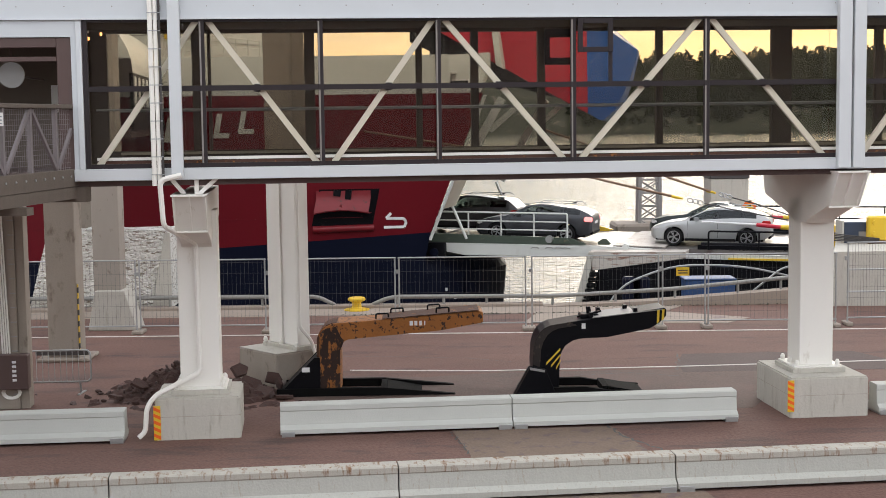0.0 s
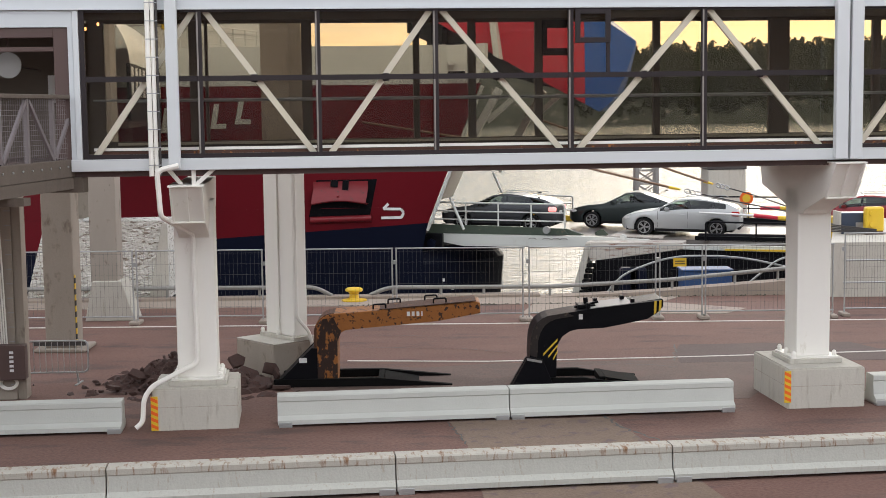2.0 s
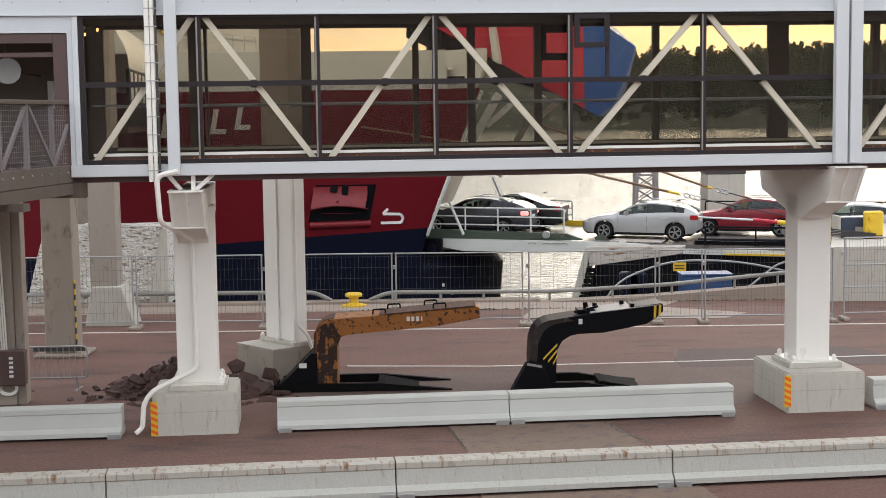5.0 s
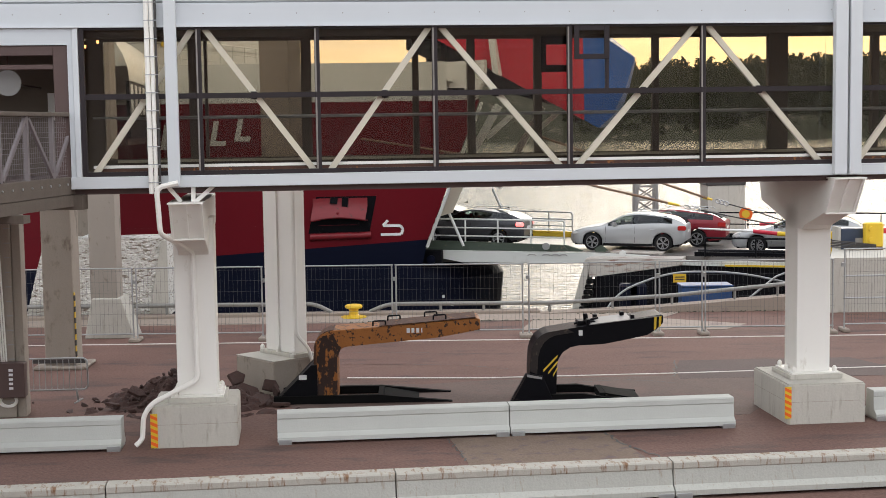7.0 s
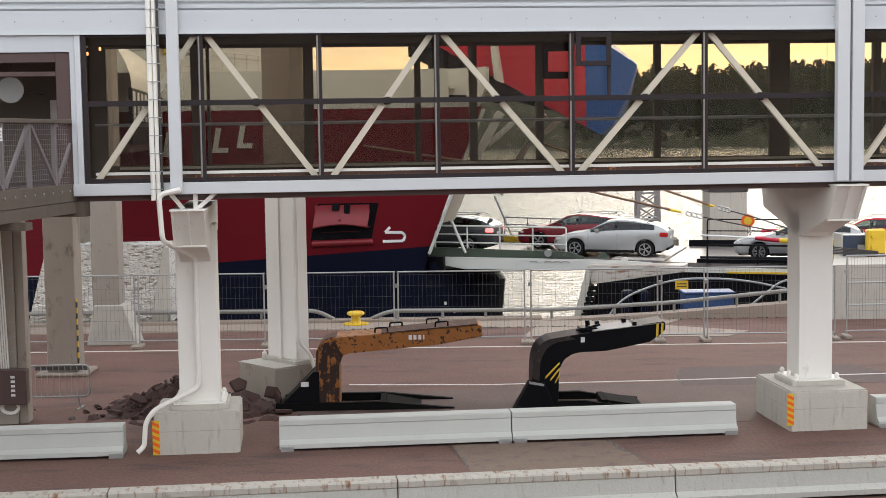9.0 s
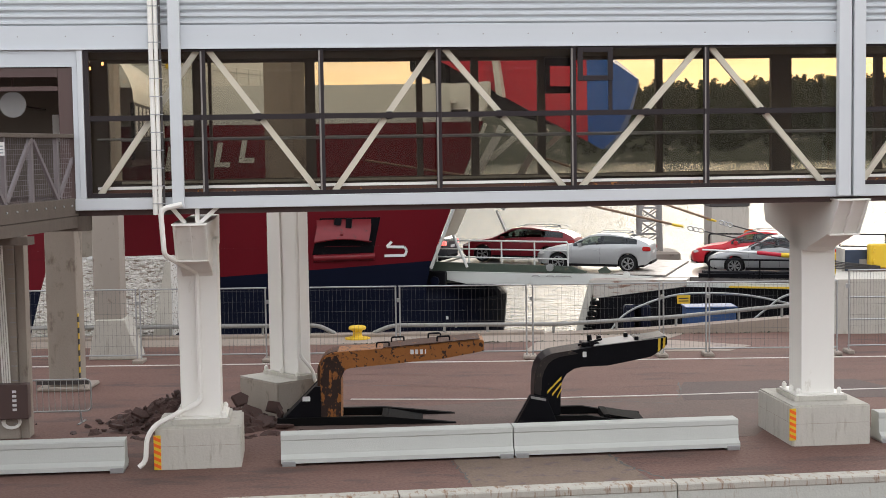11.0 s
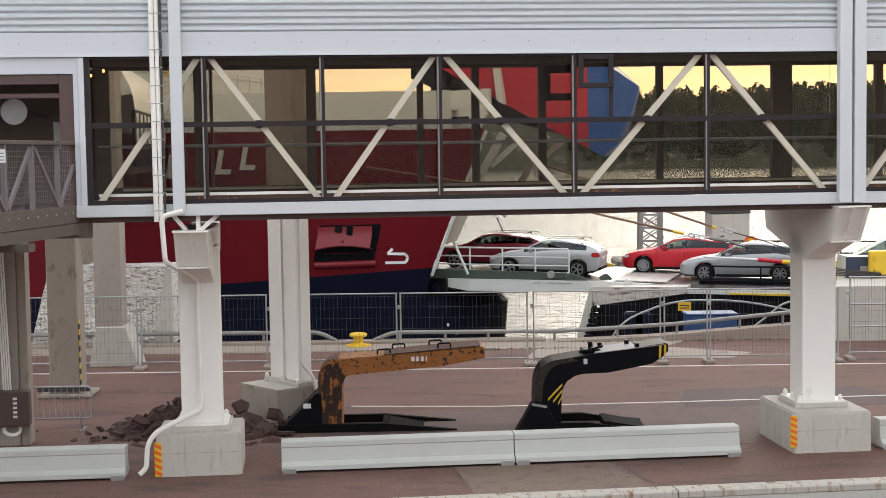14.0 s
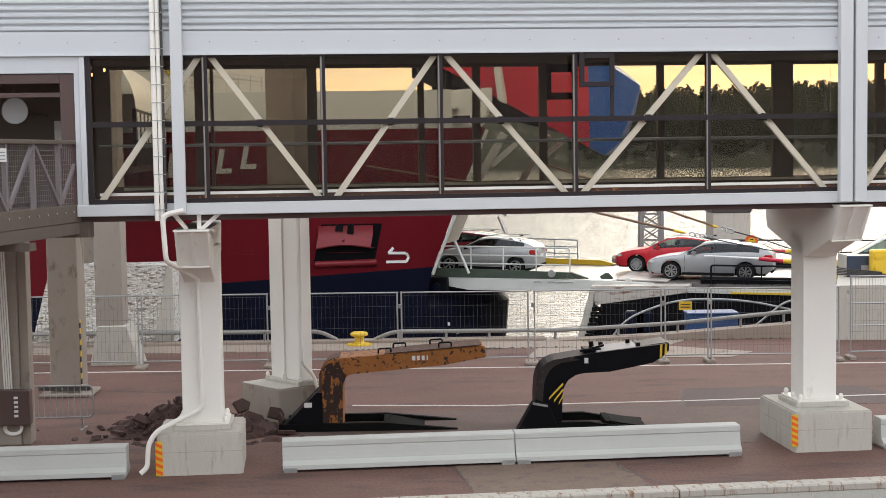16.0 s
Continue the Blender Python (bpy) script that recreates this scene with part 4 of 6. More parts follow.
        secs.append([(w * 0.93, zb), (w * 0.985, zb + 0.10 * h), (w, zb + 0.5 * h), (w * 0.985, zb + 0.80 * h), (w * 0.955, zl), (w * 0.95 + (wr - w * 0.95) * 0.10, zl + rise * 0.10), (w * 0.95 + (wr - w * 0.95) * 0.86, zl + rise * 0.86), (wr, zt), (wr * 0.55, zt + 0.022), (0, zt + 0.03)])
    grid = []
    for x, s in zip(xs, secs):
        grid.append([bm.verts.new((x, -y, z)) for y, z in s] + [bm.verts.new((x, y, z)) for y, z in s[-2::-1]])
    n = len(grid[0])
    peak_f = max(x for x, z in top if z > H - 0.06)
    peak_r = min(x for x, z in top if z > H - 0.11)
    base_f = [x for x, z in top if z > 0.985 and x > -1.0]
    base_f = max(base_f)
    base_r = sorted(x for x, z in top)[1]
    cells = {"windscreen": [], "rear_window": [], "side_window": []}
    for i in range(len(xs) - 1):
        xm = (xs[i] + xs[i + 1]) / 2
        for j in range(n - 1):
            quad = (grid[i][j], grid[i][j + 1], grid[i + 1][j + 1], grid[i + 1][j])
            jj = j if j < n // 2 else n - 2 - j
            hit = None
            zt, zl = lerp_rows(top, xm), lerp_rows(belt, xm)
            if jj in (7, 8) and peak_f < xm < base_f - 0.02:
                hit = "windscreen"
            elif jj in (7, 8) and base_r + 0.03 < xm < peak_r - 0.02:
                hit = "rear_window"
            elif jj == 5 and zt - zl > 0.15 and xm > xr + (0.52 if kind == "estate" else 0.60 if kind == "hatch" else 0.25):
                hit = "side_window"
            if hit:
                cells[hit].append(([v.co.copy() for v in quad], jj != j))
            else:
                bm.faces.new(quad)
    bm.faces.new(grid[0])
    bm.faces.new(grid[-1][::-1])
    bmesh.ops.remove_doubles(bm, verts=bm.verts[:], dist=0.0005)
    bmesh.ops.recalc_face_normals(bm, faces=bm.faces[:])
    body = part("body", bm, paint, t, "", True)
    for key, quads in cells.items():
        panes = [(False, 0), (False, 1), (True, 0), (True, 1)] if key == "side_window" else [(None, int(key == "rear_window"))]
        for flip, aft in panes:
            own = bmesh.new()
            for q, fl in quads:
                if flip is None or (fl == flip and (q[0].x < b_pillar) == bool(aft)):
                    own.faces.new([own.verts.new(c) for c in q])
            bmesh.ops.remove_doubles(own, verts=own.verts[:], dist=0.001)
            bmesh.ops.recalc_face_normals(own, faces=own.faces[:])
            part(key, own, REAR_GLASS if aft else CAR_GLASS, t, "", True)
    # sills, bumpers, lamps, handles, mirrors
    for s in (-1, 1):
        part("sill", box(-wb + arch + 0.02, -arch - 0.02, s * W / 2 * 0.90, s * W / 2 * 0.985, 0.19, 0.29, 0.01), TRIM, t)
        part("mirror", box(-0.92, -0.74, s * (W / 2 + 0.02) - 0.07, s * (W / 2 + 0.02) + 0.07, 0.95, 1.07, 0.03, None, 2), paint, t)
        for x in (-1.42, -2.25):
            part("door_handle", box(x - 0.10, x + 0.09, s * W / 2 * 0.992 - 0.012, s * W / 2 * 0.992 + 0.012, 0.80, 0.825, 0.006), paint, t)
        for x in (b_pillar + 0.02, -0.50):
            part("door_gap", box(x - 0.004, x + 0.004, s * W / 2 * 0.99 - 0.006, s * W / 2 * 0.99 + 0.006, 0.33, 0.92), TRIM, t)
        part("tail_lamp", box(xr - 0.01, xr + 0.30, s * W / 2 * 0.90 - 0.075, s * W / 2 * 0.90 + 0.065, 0.80, 0.97, 0.03, None, 2), TAIL_ON if lit else TAIL, t, "red tail lamp")
        part("head_lamp", box(xf - 0.42, xf - 0.10, s * W / 2 * 0.80 - 0.06, s * W / 2 * 0.80 + 0.075, 0.60, 0.71, 0.03, None, 2), HEAD, t, "clear head lamp")
        if rails:
            part("roof_rail", tube(bend([(xr + 0.55, s * 0.60, H - 0.02), (xr + 0.65, s * 0.60, H + 0.055), (-1.5, s * 0.60, H + 0.06), (-1.35, s * 0.60, H)], 0.06), 0.014, None, 6), GALV, t)
    part("number_plate", box(xr - 0.008, xr + 0.02, -0.26, 0.26, 0.70, 0.80), SIGN_WHITE, t, "plain plate")
    part("rear_bumper", box(xr - 0.03, xr + 0.12, -W / 2 * 0.74, W / 2 * 0.74, 0.30, 0.46, 0.04, None, 2), TRIM, t)
    part("grille", box(xf - 0.10, xf + 0.012, -W / 2 * 0.55, W / 2 * 0.55, 0.34, 0.52, 0.03, None, 2), TRIM, t)
    part("aerial", prism([(xr + 0.75, H + 0.03), (xr + 0.95, H + 0.03), (xr + 0.78, H + 0.09)], -0.02, 0.02), TRIM, t)
    part("underbody", box(xr + 0.25, xf - 0.2, -W / 2 * 0.85, W / 2 * 0.85, 0.20, 0.42), TRIM, t)
    seat_m = TRIM
    for x in (-1.30, -2.25):
        for s in (-0.36, 0.36):
            part("seat", prism([(x - 0.05, 0.45), (x + 0.42, 0.48), (x + 0.42, 0.60), (x + 0.06, 0.60), (x - 0.10, 1.06), (x - 0.20, 1.06)], s - 0.24, s + 0.24, None, "xz", 0.02), seat_m, t)
            part("headrest", box(x - 0.22, x - 0.12, s - 0.12, s + 0.12, 1.07, 1.24, 0.03), seat_m, t)
    part("dashboard", box(-0.85, -0.45, -W / 2 * 0.80, W / 2 * 0.80, 0.60, 0.95, 0.05), seat_m, t)
    wheels = []
    for x in (0.0, -wb):
        for s in (-1, 1):
            w = part("wheel", rod((0, -0.02, 0), (0, 0.02, 0), 0.05, None, 8), TRIM, t)
            w.matrix_local = pose(x, s * (W / 2 - 0.12), wheel)
            ty = lathe([(wheel - 0.10, -0.10), (wheel - 0.02, -0.105), (wheel, -0.07), (wheel, 0.07), (wheel - 0.02, 0.105), (wheel - 0.10, 0.10)], None, 28, True)
            bmesh.ops.rotate(ty, cent=(0, 0, 0), matrix=Matrix.Rotation(radians(90), 3, "X"), verts=ty.verts)
            part("tyre", ty, TYRE, w, "", True)
            rim = bmesh.new()
            r0 = wheel - 0.105
            for k in range(spokes):
                a = k * 2 * math.pi / spokes
                for da in (-0.16, 0.16):
                    beam((0.03 * math.cos(a), s * 0.085, 0.03 * math.sin(a)), (r0 * math.cos(a + da), s * 0.095, r0 * math.sin(a + da)), 0.03, 0.02, rim, (0, 1, 0))
            ring = lathe([(r0 + 0.012, -0.012), (r0 + 0.012, 0.012), (r0 - 0.018, 0.012), (r0 - 0.018, -0.012)], None, 28, True)
            bmesh.ops.transform(ring, matrix=Matrix.Translation((0, s * 0.098, 0)) @ Matrix.Rotation(radians(90), 4, "X"), verts=ring.verts)
            merge(rim, ring)
            hub = rod((0, s * 0.07, 0), (0, s * 0.105, 0), 0.045, rim, 10)
            part("rim", rim, ALLOY, w, "", True)
            part("hub_well", rod((0, s * 0.045, 0), (0, s * 0.055, 0), r0, None, 20), TRIM, w)
            wheels.append(w)
    return t


def paint(name, c, metal=0.4):
    return mat(name, c, 0.42, metal=metal, vary=0.05, scale=2, bump=0.0, coat=0.15)


SILVER = paint("silver_paint", (0.42, 0.43, 0.435), 0.5)
SILVER_GREY = paint("silver_grey_paint", (0.36, 0.37, 0.38), 0.5)
DARK_GREY = paint("graphite_paint", (0.055, 0.058, 0.066), 0.5)
BLACK_GREEN = paint("black_green_paint", (0.012, 0.02, 0.02), 0.2)
DARK_RED = paint("dark_red_paint", (0.20, 0.008, 0.018), 0.2)
BRIGHT_RED = paint("bright_red_paint", (0.52, 0.008, 0.02), 0.1)
BLACK_CAR = paint("black_brown_paint", (0.03, 0.028, 0.03), 0.3)
WHITE_CAR = paint("white_car_paint", (0.72, 0.73, 0.73), 0.0)

CARS = {
    "n1": (car("estate_car", "graphite grey estate car driving over the ramp", DARK_GREY, 4.60, 1.41, 1.83, 2.72, 0.92, lit=True), 0.92, 2.72, [(0, -8.07), (0.5, -8.4), (1, -8.7), (1.5, -9.02), (2, -9.35), (2.5, -9.69), (3, -10), (3.5, -10.24), (4, -10.35), (4.2, -10.37), (6.3, -10.48), (6.5, -10.5), (7, -10.6), (7.5, -10.83), (8, -11.19), (8.5, -11.58), (9, -11.88), (9.2, -12.07), (11.3, -14.1), (16, -18.6)]),
    "n2": (car("estate_car", "silver estate car driving over the linkspan", SILVER, 4.36, 1.41, 1.78, 2.65, 0.88), 0.89, 2.65, [(0, -1.3), (0.5, -1.56), (1, -1.81), (1.5, -2.08), (2, -2.3), (2.5, -2.6), (3, -2.86), (3.5, -3.14), (4, -3.38), (6.5, -4.19), (7, -4.23), (7.5, -4.23), (8, -4.37), (8.5, -4.66), (9, -4.97), (11.5, -5.72), (12, -5.72), (12.5, -5.91), (13, -6.34), (13.5, -6.88), (14, -7.64), (14.5, -8.3), (15, -8.97), (15.5, -9.57), (16, -10.08)]),
    "n3": (car("estate_car", "silver grey estate car waiting on the linkspan", SILVER_GREY, 4.60, 1.42, 1.81, 2.70, 0.94, rails=False, spokes=7), 0.9, 2.7, [(0, 9.03), (2, 7.65), (3.5, 6.01), (4.2, 4.99), (6.3, 2.03), (6.5, 1.95), (7, 1.84), (7.5, 1.84), (8, 1.84), (8.5, 1.84), (9, 1.83), (9.2, 1.8), (11.3, 0.72), (11.5, 0.62), (12, 0.4), (12.5, 0.21), (13, 0.07), (13.5, -0.04), (14, -0.22), (14.5, -0.38), (15, -0.67), (15.5, -1.02), (16, -1.49)]),
    "n4": (car("people_carrier", "white people carrier waiting behind a barrier", WHITE_CAR, 4.7, 1.75, 1.85, 2.85, 0.90, "van"), 0.92, 2.85, [(0, 19.04), (9, 12.31), (11.3, 7.49), (12, 6.32), (12.5, 5.94), (13, 5.57), (14, 5.44), (16, 5.37)]),
    "f0": (car("estate_car", "dark brown estate car entering the ferry", BLACK_CAR, 4.7, 1.52, 1.83, 2.72, 0.92), 3.52, 2.72, [(0, -11.7), (0.5, -12.52), (1, -13.36), (1.5, -14.39), (2, -15.65), (3, -18.21), (5, -23.61), (16, -26.51)]),
    "f1": (car("hatchback", "dark green-black older hatchback car", BLACK_GREEN, 4.6, 1.43, 1.76, 2.6, 0.95, "hatch", False, 6), 3.5, 2.6, [(0, -1.71), (0.5, -2.5), (1, -3.27), (1.5, -4.03), (2, -4.79), (2.5, -5.63), (3, -6.72), (3.5, -7.55), (4, -8.33), (4.2, -8.62), (6.3, -11.67), (7, -12.97), (8, -14.66), (9, -16.68), (11.3, -19.27), (16, -21.87)]),
    "f2": (car("estate_car", "dark red estate car with roof rails", DARK_RED, 4.7, 1.42, 1.84, 2.70, 0.92), 3.52, 2.7, [(0, 5.78), (2, 3.95), (3, 2.58), (3.5, 2.09), (4, 1.46), (4.2, 1.2), (6.3, -2.35), (6.5, -2.52), (7, -3.36), (7.5, -4.29), (8, -5.3), (8.5, -6.25), (9, -7.03), (9.2, -7.37), (11.3, -9.65), (11.5, -9.79), (12, -9.9), (12.5, -9.99), (13, -10.06), (13.5, -10.38), (14, -10.64), (14.5, -10.93), (15, -11.41), (15.5, -11.86), (16, -12.25)]),
    "f3": (car("estate_car", "bright red estate car waiting on the linkspan", BRIGHT_RED, 4.65, 1.41, 1.82, 2.70, 0.90, rails=True, spokes=10), 3.5100000000000002, 2.7, [(0, 14.42), (4, 10.83), (6.5, 7.15), (8, 6.03), (9, 4.25), (11.3, -0.7), (11.5, -1.04), (12, -1.84), (12.5, -2.34), (13, -2.66), (13.5, -2.84), (14, -2.91), (14.5, -2.91), (15, -2.91), (15.5, -2.95), (16, -3.22)]),
}


def lane_z(x):
    return lerp_rows([(-30, 1.06), (-10.5, 1.06), (-4.5, 0.93), (-1.6, 0.90), (-0.6, 0.865), (40, 0.865)], x)


def motions():
    for key, (ob, e, wb, rows) in CARS.items():
        keyed = []
        for t, x in rows:
            z0, z1 = lane_z(x), lane_z(x + wb)
            keyed.append((t, LANES @ Matrix.Translation((x, e, z0)) @ Matrix.Rotation(-math.atan2(z1 - z0, wb), 4, "Y") @ Matrix.Rotation(math.pi, 4, "Z")))
        walk(ob, keyed)
        for w in ob.children:
            if w.name.split(".")[0] == "wheel":
                turns = [rows[0]]
                # rolling: key often enough that no step turns the wheel a quarter round
                for (ta, xa), (tb, xb) in zip(rows, rows[1:]):
                    k = max(1, int(abs(xb - xa) / 0.40) + 1)
                    turns += [(ta + (tb - ta) * i / k, xa + (xb - xa) * i / k) for i in range(1, k + 1)]
                at = w.location.copy()
                walk(w, [(t, Matrix.Translation(at) @ Matrix.Rotation((turns[0][1] - x) / 0.325, 4, "Y")) for t, x in turns])


# ---- details of the ferry ----
def hull_point(x, z, out=0.0):
    return Vector((x, MID - breadth(x, z) - out, z))


# anchor recess
def on_hull(outline, thick, lift, material, name, parent, label=""):
    """A plate that lies on the near side of the hull; outline in x and z."""
    bm = bmesh.new()
    a = [bm.verts.new(hull_point(x, z, lift)) for x, z in outline]
    b = [bm.verts.new(hull_point(x, z, lift + thick)) for x, z in outline]
    k = len(outline)
    for i in range(k):
        bm.faces.new((a[i], a[(i + 1) % k], b[(i + 1) % k], b[i]))
    bm.faces.new(a[::-1])
    bm.faces.new(b)
    bmesh.ops.recalc_face_normals(bm, faces=bm.faces[:])
    return part(name, bm, material, parent, label)


# flat plate on the plating; the hollow's shade is only its black colour
recess = on_hull([(-13.85, 3.12), (-11.78, 3.12), (-12.10, 1.78), (-14.20, 1.74)], 0.01, 0.004, BLACK, "anchor_recess", ferry, "anchor recess in the bow, its shade painted black")
bm = bmesh.new()
for s, (x0, x1) in enumerate(((-13.97, -12.10),)):
    n = 10
    ring = []
    for k in range(n + 1):
        x = x0 + (x1 - x0) * k / n
        sag = 0.12 * math.sin(math.pi * k / n)
        col = []
        for z, o in ((3.06, 0.012), (2.78 + 0.2 * sag, 0.04), (2.52 + 0.4 * sag, 0.20), (2.33 + 0.8 * sag, 0.34), (2.24 + sag, 0.37), (2.20 + sag, 0.34), (2.22 + sag, 0.02)):
            col.append(bm.verts.new(hull_point(x, z, o)))
        ring.append(col)
    for a, b in zip(ring, ring[1:]):
        for i in range(6):
            bm.faces.new((a[i], b[i], b[i + 1], a[i + 1]))
bmesh.ops.recalc_face_normals(bm, faces=bm.faces[:])
part("anchor_bolster", bm, RED_MID, ferry, "rounded red anchor bolster", True)
a, b = hull_point(-14.15, 1.62, 0.05), hull_point(-12.05, 1.66, 0.05)
part("anchor_bolster", rod(a, b, 0.13, None, 12), RED_MID, ferry, "red fender bar below the anchor", True)
# slots drawn as black bars, their inner shade put into the colour
for x, w, z in ((-13.22, 0.26, 2.86), (-12.84, 0.22, 2.74)):
    part("anchor_slot", beam(hull_point(x, 3.09, 0.03), hull_point(x - 0.03, z, 0.07), 0.09, w), BLACK, ferry, "slot in the anchor recess, its shade painted black")
part("ramp_hinge", box(-10.85, -9.75, -1.35, -1.06, 0.42, 0.99, 0.04), BLACK, ferry, "black ramp hinge housing")
part("hinge_pin", rod((-10.15, -1.42, 0.62), (-10.15, -1.2, 0.62), 0.17, None, 16), NAVY, ferry)
part("stud", rod(hull_point(-13.06, 2.50, 0.22), hull_point(-13.06, 2.49, 0.31), 0.05, None, 10), RED_MID, ferry)
# hull mark and lettering
mark = [hull_point(x, z, 0.03) for x, z in ((-11.72, 1.66), (-11.02, 1.66), (-10.94, 1.84), (-11.02, 1.98), (-11.62, 2.00), (-11.44, 2.19))]
bm = bmesh.new()
for a, b in zip(mark, mark[1:]):
    beam(a, b, 0.10, 0.012, bm, (0, -1, 0))
part("hull_mark", bm, SIGN_WHITE, ferry, "white curled mark painted on the bow")


def lettering(text, size, m, material, parent, name="lettering"):
    cu = bpy.data.curves.new(name, "FONT")
    cu.body, cu.size, cu.extrude, cu.shear = text, size, 0.004, 0.2
    cu.offset = 0.035
    cu.materials.append(material)
    ob = new(name, cu)
    ob.parent = parent
    ob.matrix_local = m
    return ob


for ch, x, z in (("E", -19.0, 4.98), ("L", -17.3, 5.10), ("L", -16.45, 5.25)):
    q = hull_point(x, z, 0.25)
    sl = math.degrees(math.atan2(breadth(x + 0.5, 5.0) - breadth(x - 0.5, 5.0), 1.0))
    lettering(ch, 1.22, pose(q.x, q.y, q.z, 97, 0, -sl), SHIP_WHITE, ferry)
# plating seams and a light rubbing line
for z in (2.05, 3.6, 4.4):
    pts = [hull_point(x, z, 0.006) for x in np.linspace(-11, -40, 14)]
    part("weld_seam", tube(pts, 0.012, None, 4), RED_HULL, ferry)
for k, x in enumerate((-9.9, -9.55)):
    part("draught_mark", box(x, x + 0.10, MID - 3.2, MID - 3.19, -0.9 - k * 0.3, -0.78 - k * 0.3), SIGN_WHITE, ferry)
# white flank seen through the glazing, with an oblong port
part("wheelhouse_front", prism([(-14.2, 6.62), (-8.3, 6.62), (-7.9, 7.4), (-7.9, 8.08), (-14.2, 7.85)], MID - 4.0, MID - 3.6), SHIP_WHITE, ferry, "pale grey bulwark end")
port = part("mooring_port", box(-10.3, -8.55, MID - 4.03, MID - 4.002, 6.85, 7.12, 0.01), SIGN_WHITE, ferry)
part("port_hole", box(-10.2, -8.65, MID - 4.05, MID - 4.032, 6.90, 7.07, 0.008), TRIM, port)
part("deck_machinery", box(-10.3, -9.7, MID - 3.5, MID - 2.6, 7.9, 9.6), TRIM, ferry)
part("visor_stripe", prism([(-8.01, 10.2), (-7.77, 10.2), (-7.47, 7.50), (-7.71, 7.63)], -1.2, -0.7), SHIP_WHITE, ferry)
# upper deck house with rails, lifeboat and arched cover
part("deck_house", box(-30, -14.9, MID - 3, MID + 8, 6.6, 7.5), SHIP_WHITE, ferry)
for z in (9.4, 9.9, 10.4):
    part("deck_rail", rod((-28, MID - 2.8, z), (-15, MID - 2.8, z), 0.03, None, 6), SHIP_WHITE, ferry)
for z in (8.9, 9.6, 10.3):
    part("panel_seam", box(-40, -20.0, MID - 7.03, MID - 7.0, z, z + 0.04), GREY_METAL, ferry)
    part("panel_seam", box(-19.998, -19.97, MID - 7.0, MID + 3.0, z, z + 0.04), GREY_METAL, ferry)
part("wall_locker", box(-19.97, -19.6, MID - 4.0, MID - 3.0, 8.6, 9.3, 0.03), SHIP_WHITE, ferry)
part("deck_lamp", box(-19.97, -19.8, MID - 6.2, MID - 5.9, 8.8, 9.2, 0.03), YELLOW, ferry)
rail("house_railing", ferry, ((-19.0, MID - 6.5, 8.0), (-19.0, MID + 2.5, 8.0)), 1.0, (0.33, 0.66), 0.03, SHIP_WHITE, 8)
part("red_deck_box", box(-17.0, -15.6, MID - 6.2, MID - 5.4, 6.45, 6.75, 0.05), ORANGE, ferry)

# arched passenger tube beside the ferry
tubeway = thing("passenger_tube", pose(-11.45, 46.0, 6.05, 0, 0, 96.8), "weathered white arched passenger tube with a row of windows", "gangway")
bm = bmesh.new()
rings = []
for k in range(7):
    x = -6 + 12 * k / 6
    rings.append([bm.verts.new((x, 2.0 * math.cos(a), 1.05 + 1.9 * math.sin(a))) for a in np.linspace(0, math.pi, 17)])
for a, b in zip(rings, rings[1:]):
    for i in range(16):
        bm.faces.new((a[i], a[i + 1], b[i + 1], b[i]))
part("arched_roof", bm, SHIP_WHITE, tubeway, "", True)
part("side_wall", box(-6, 6, -2.0, -1.9, -0.6, 1.04), TRIM, tubeway)
for k in range(9):
    part("window", box(-5.7 + k * 1.25, -5.7 + k * 1.25 + 0.6, -2.02, -2.002, 0.1, 0.95), SIGN_WHITE, tubeway)
part("floor", box(-6, 6, -1.9, 1.9, -0.8, -0.6), BROWN, tubeway)
part("leg", box(-1.3, -0.7, -0.3, 0.3, -9.0, -0.8), CONC_OLD, tubeway)

# ---- linkspan details ----
part("end_face", prism([(-4.75, -1.6), (-4.10, 0.76), (-3.92, 0.76), (-4.45, -2.4), (-4.95, -2.4)], -1.98, -0.95), CONC, span, "pale worn end face")
for k in range(7):
    part("fender", box(-4.38 + k * 0.055, -4.02 + k * 0.055, -2.05, -1.86, -1.3 + k * 0.2, -1.14 + k * 0.2, 0.03), RUBBER, span, "black rubber fender block")
part("hinge_flap", prism([(-3.4, 0.96), (-1.5, 0.92), (-1.5, 0.875), (-3.4, 0.88)], -0.8, 5.6), WORN_WHITE, span)
part("hinge_roller", rod((-2.9, -1.1, 0.92), (-2.9, -0.85, 0.92), 0.11, None, 14), SHIP_WHITE, span)
for x in (-5.2, -3.7):
    part("ramp_clamp", prism([(x - 0.24, 1.08), (x - 0.05, 1.20), (x + 0.08, 1.20), (x + 0.26, 1.02), (x + 0.2, 0.98), (x - 0.2, 0.98)], -1.06, -0.98), GREEN_DECK, ramp)
for x in (-6.3, -5.75, -5.4, -5.1):
    part("lightening_hole", prism([(x - 0.17, 0.80), (x - 0.10, 0.86), (x + 0.10, 0.86), (x + 0.17, 0.80), (x + 0.13, 0.80), (x + 0.08, 0.83), (x - 0.08, 0.83), (x - 0.13, 0.80)], -1.075, -1.052), GREY_METAL, ramp)
part("pulley", rod((-5.75, -1.12, 1.16), (-5.75, -0.99, 1.16), 0.14, None, 14), GALV, ramp)
part("yellow_strip", box(0.9, 9, -2.02, -1.955, 0.60, 0.66), YELLOW, span)
part("black_tube", rod((-0.2, -0.62, 0.98), (14, -0.62, 0.98), 0.10, None, 10), BLACK, span)
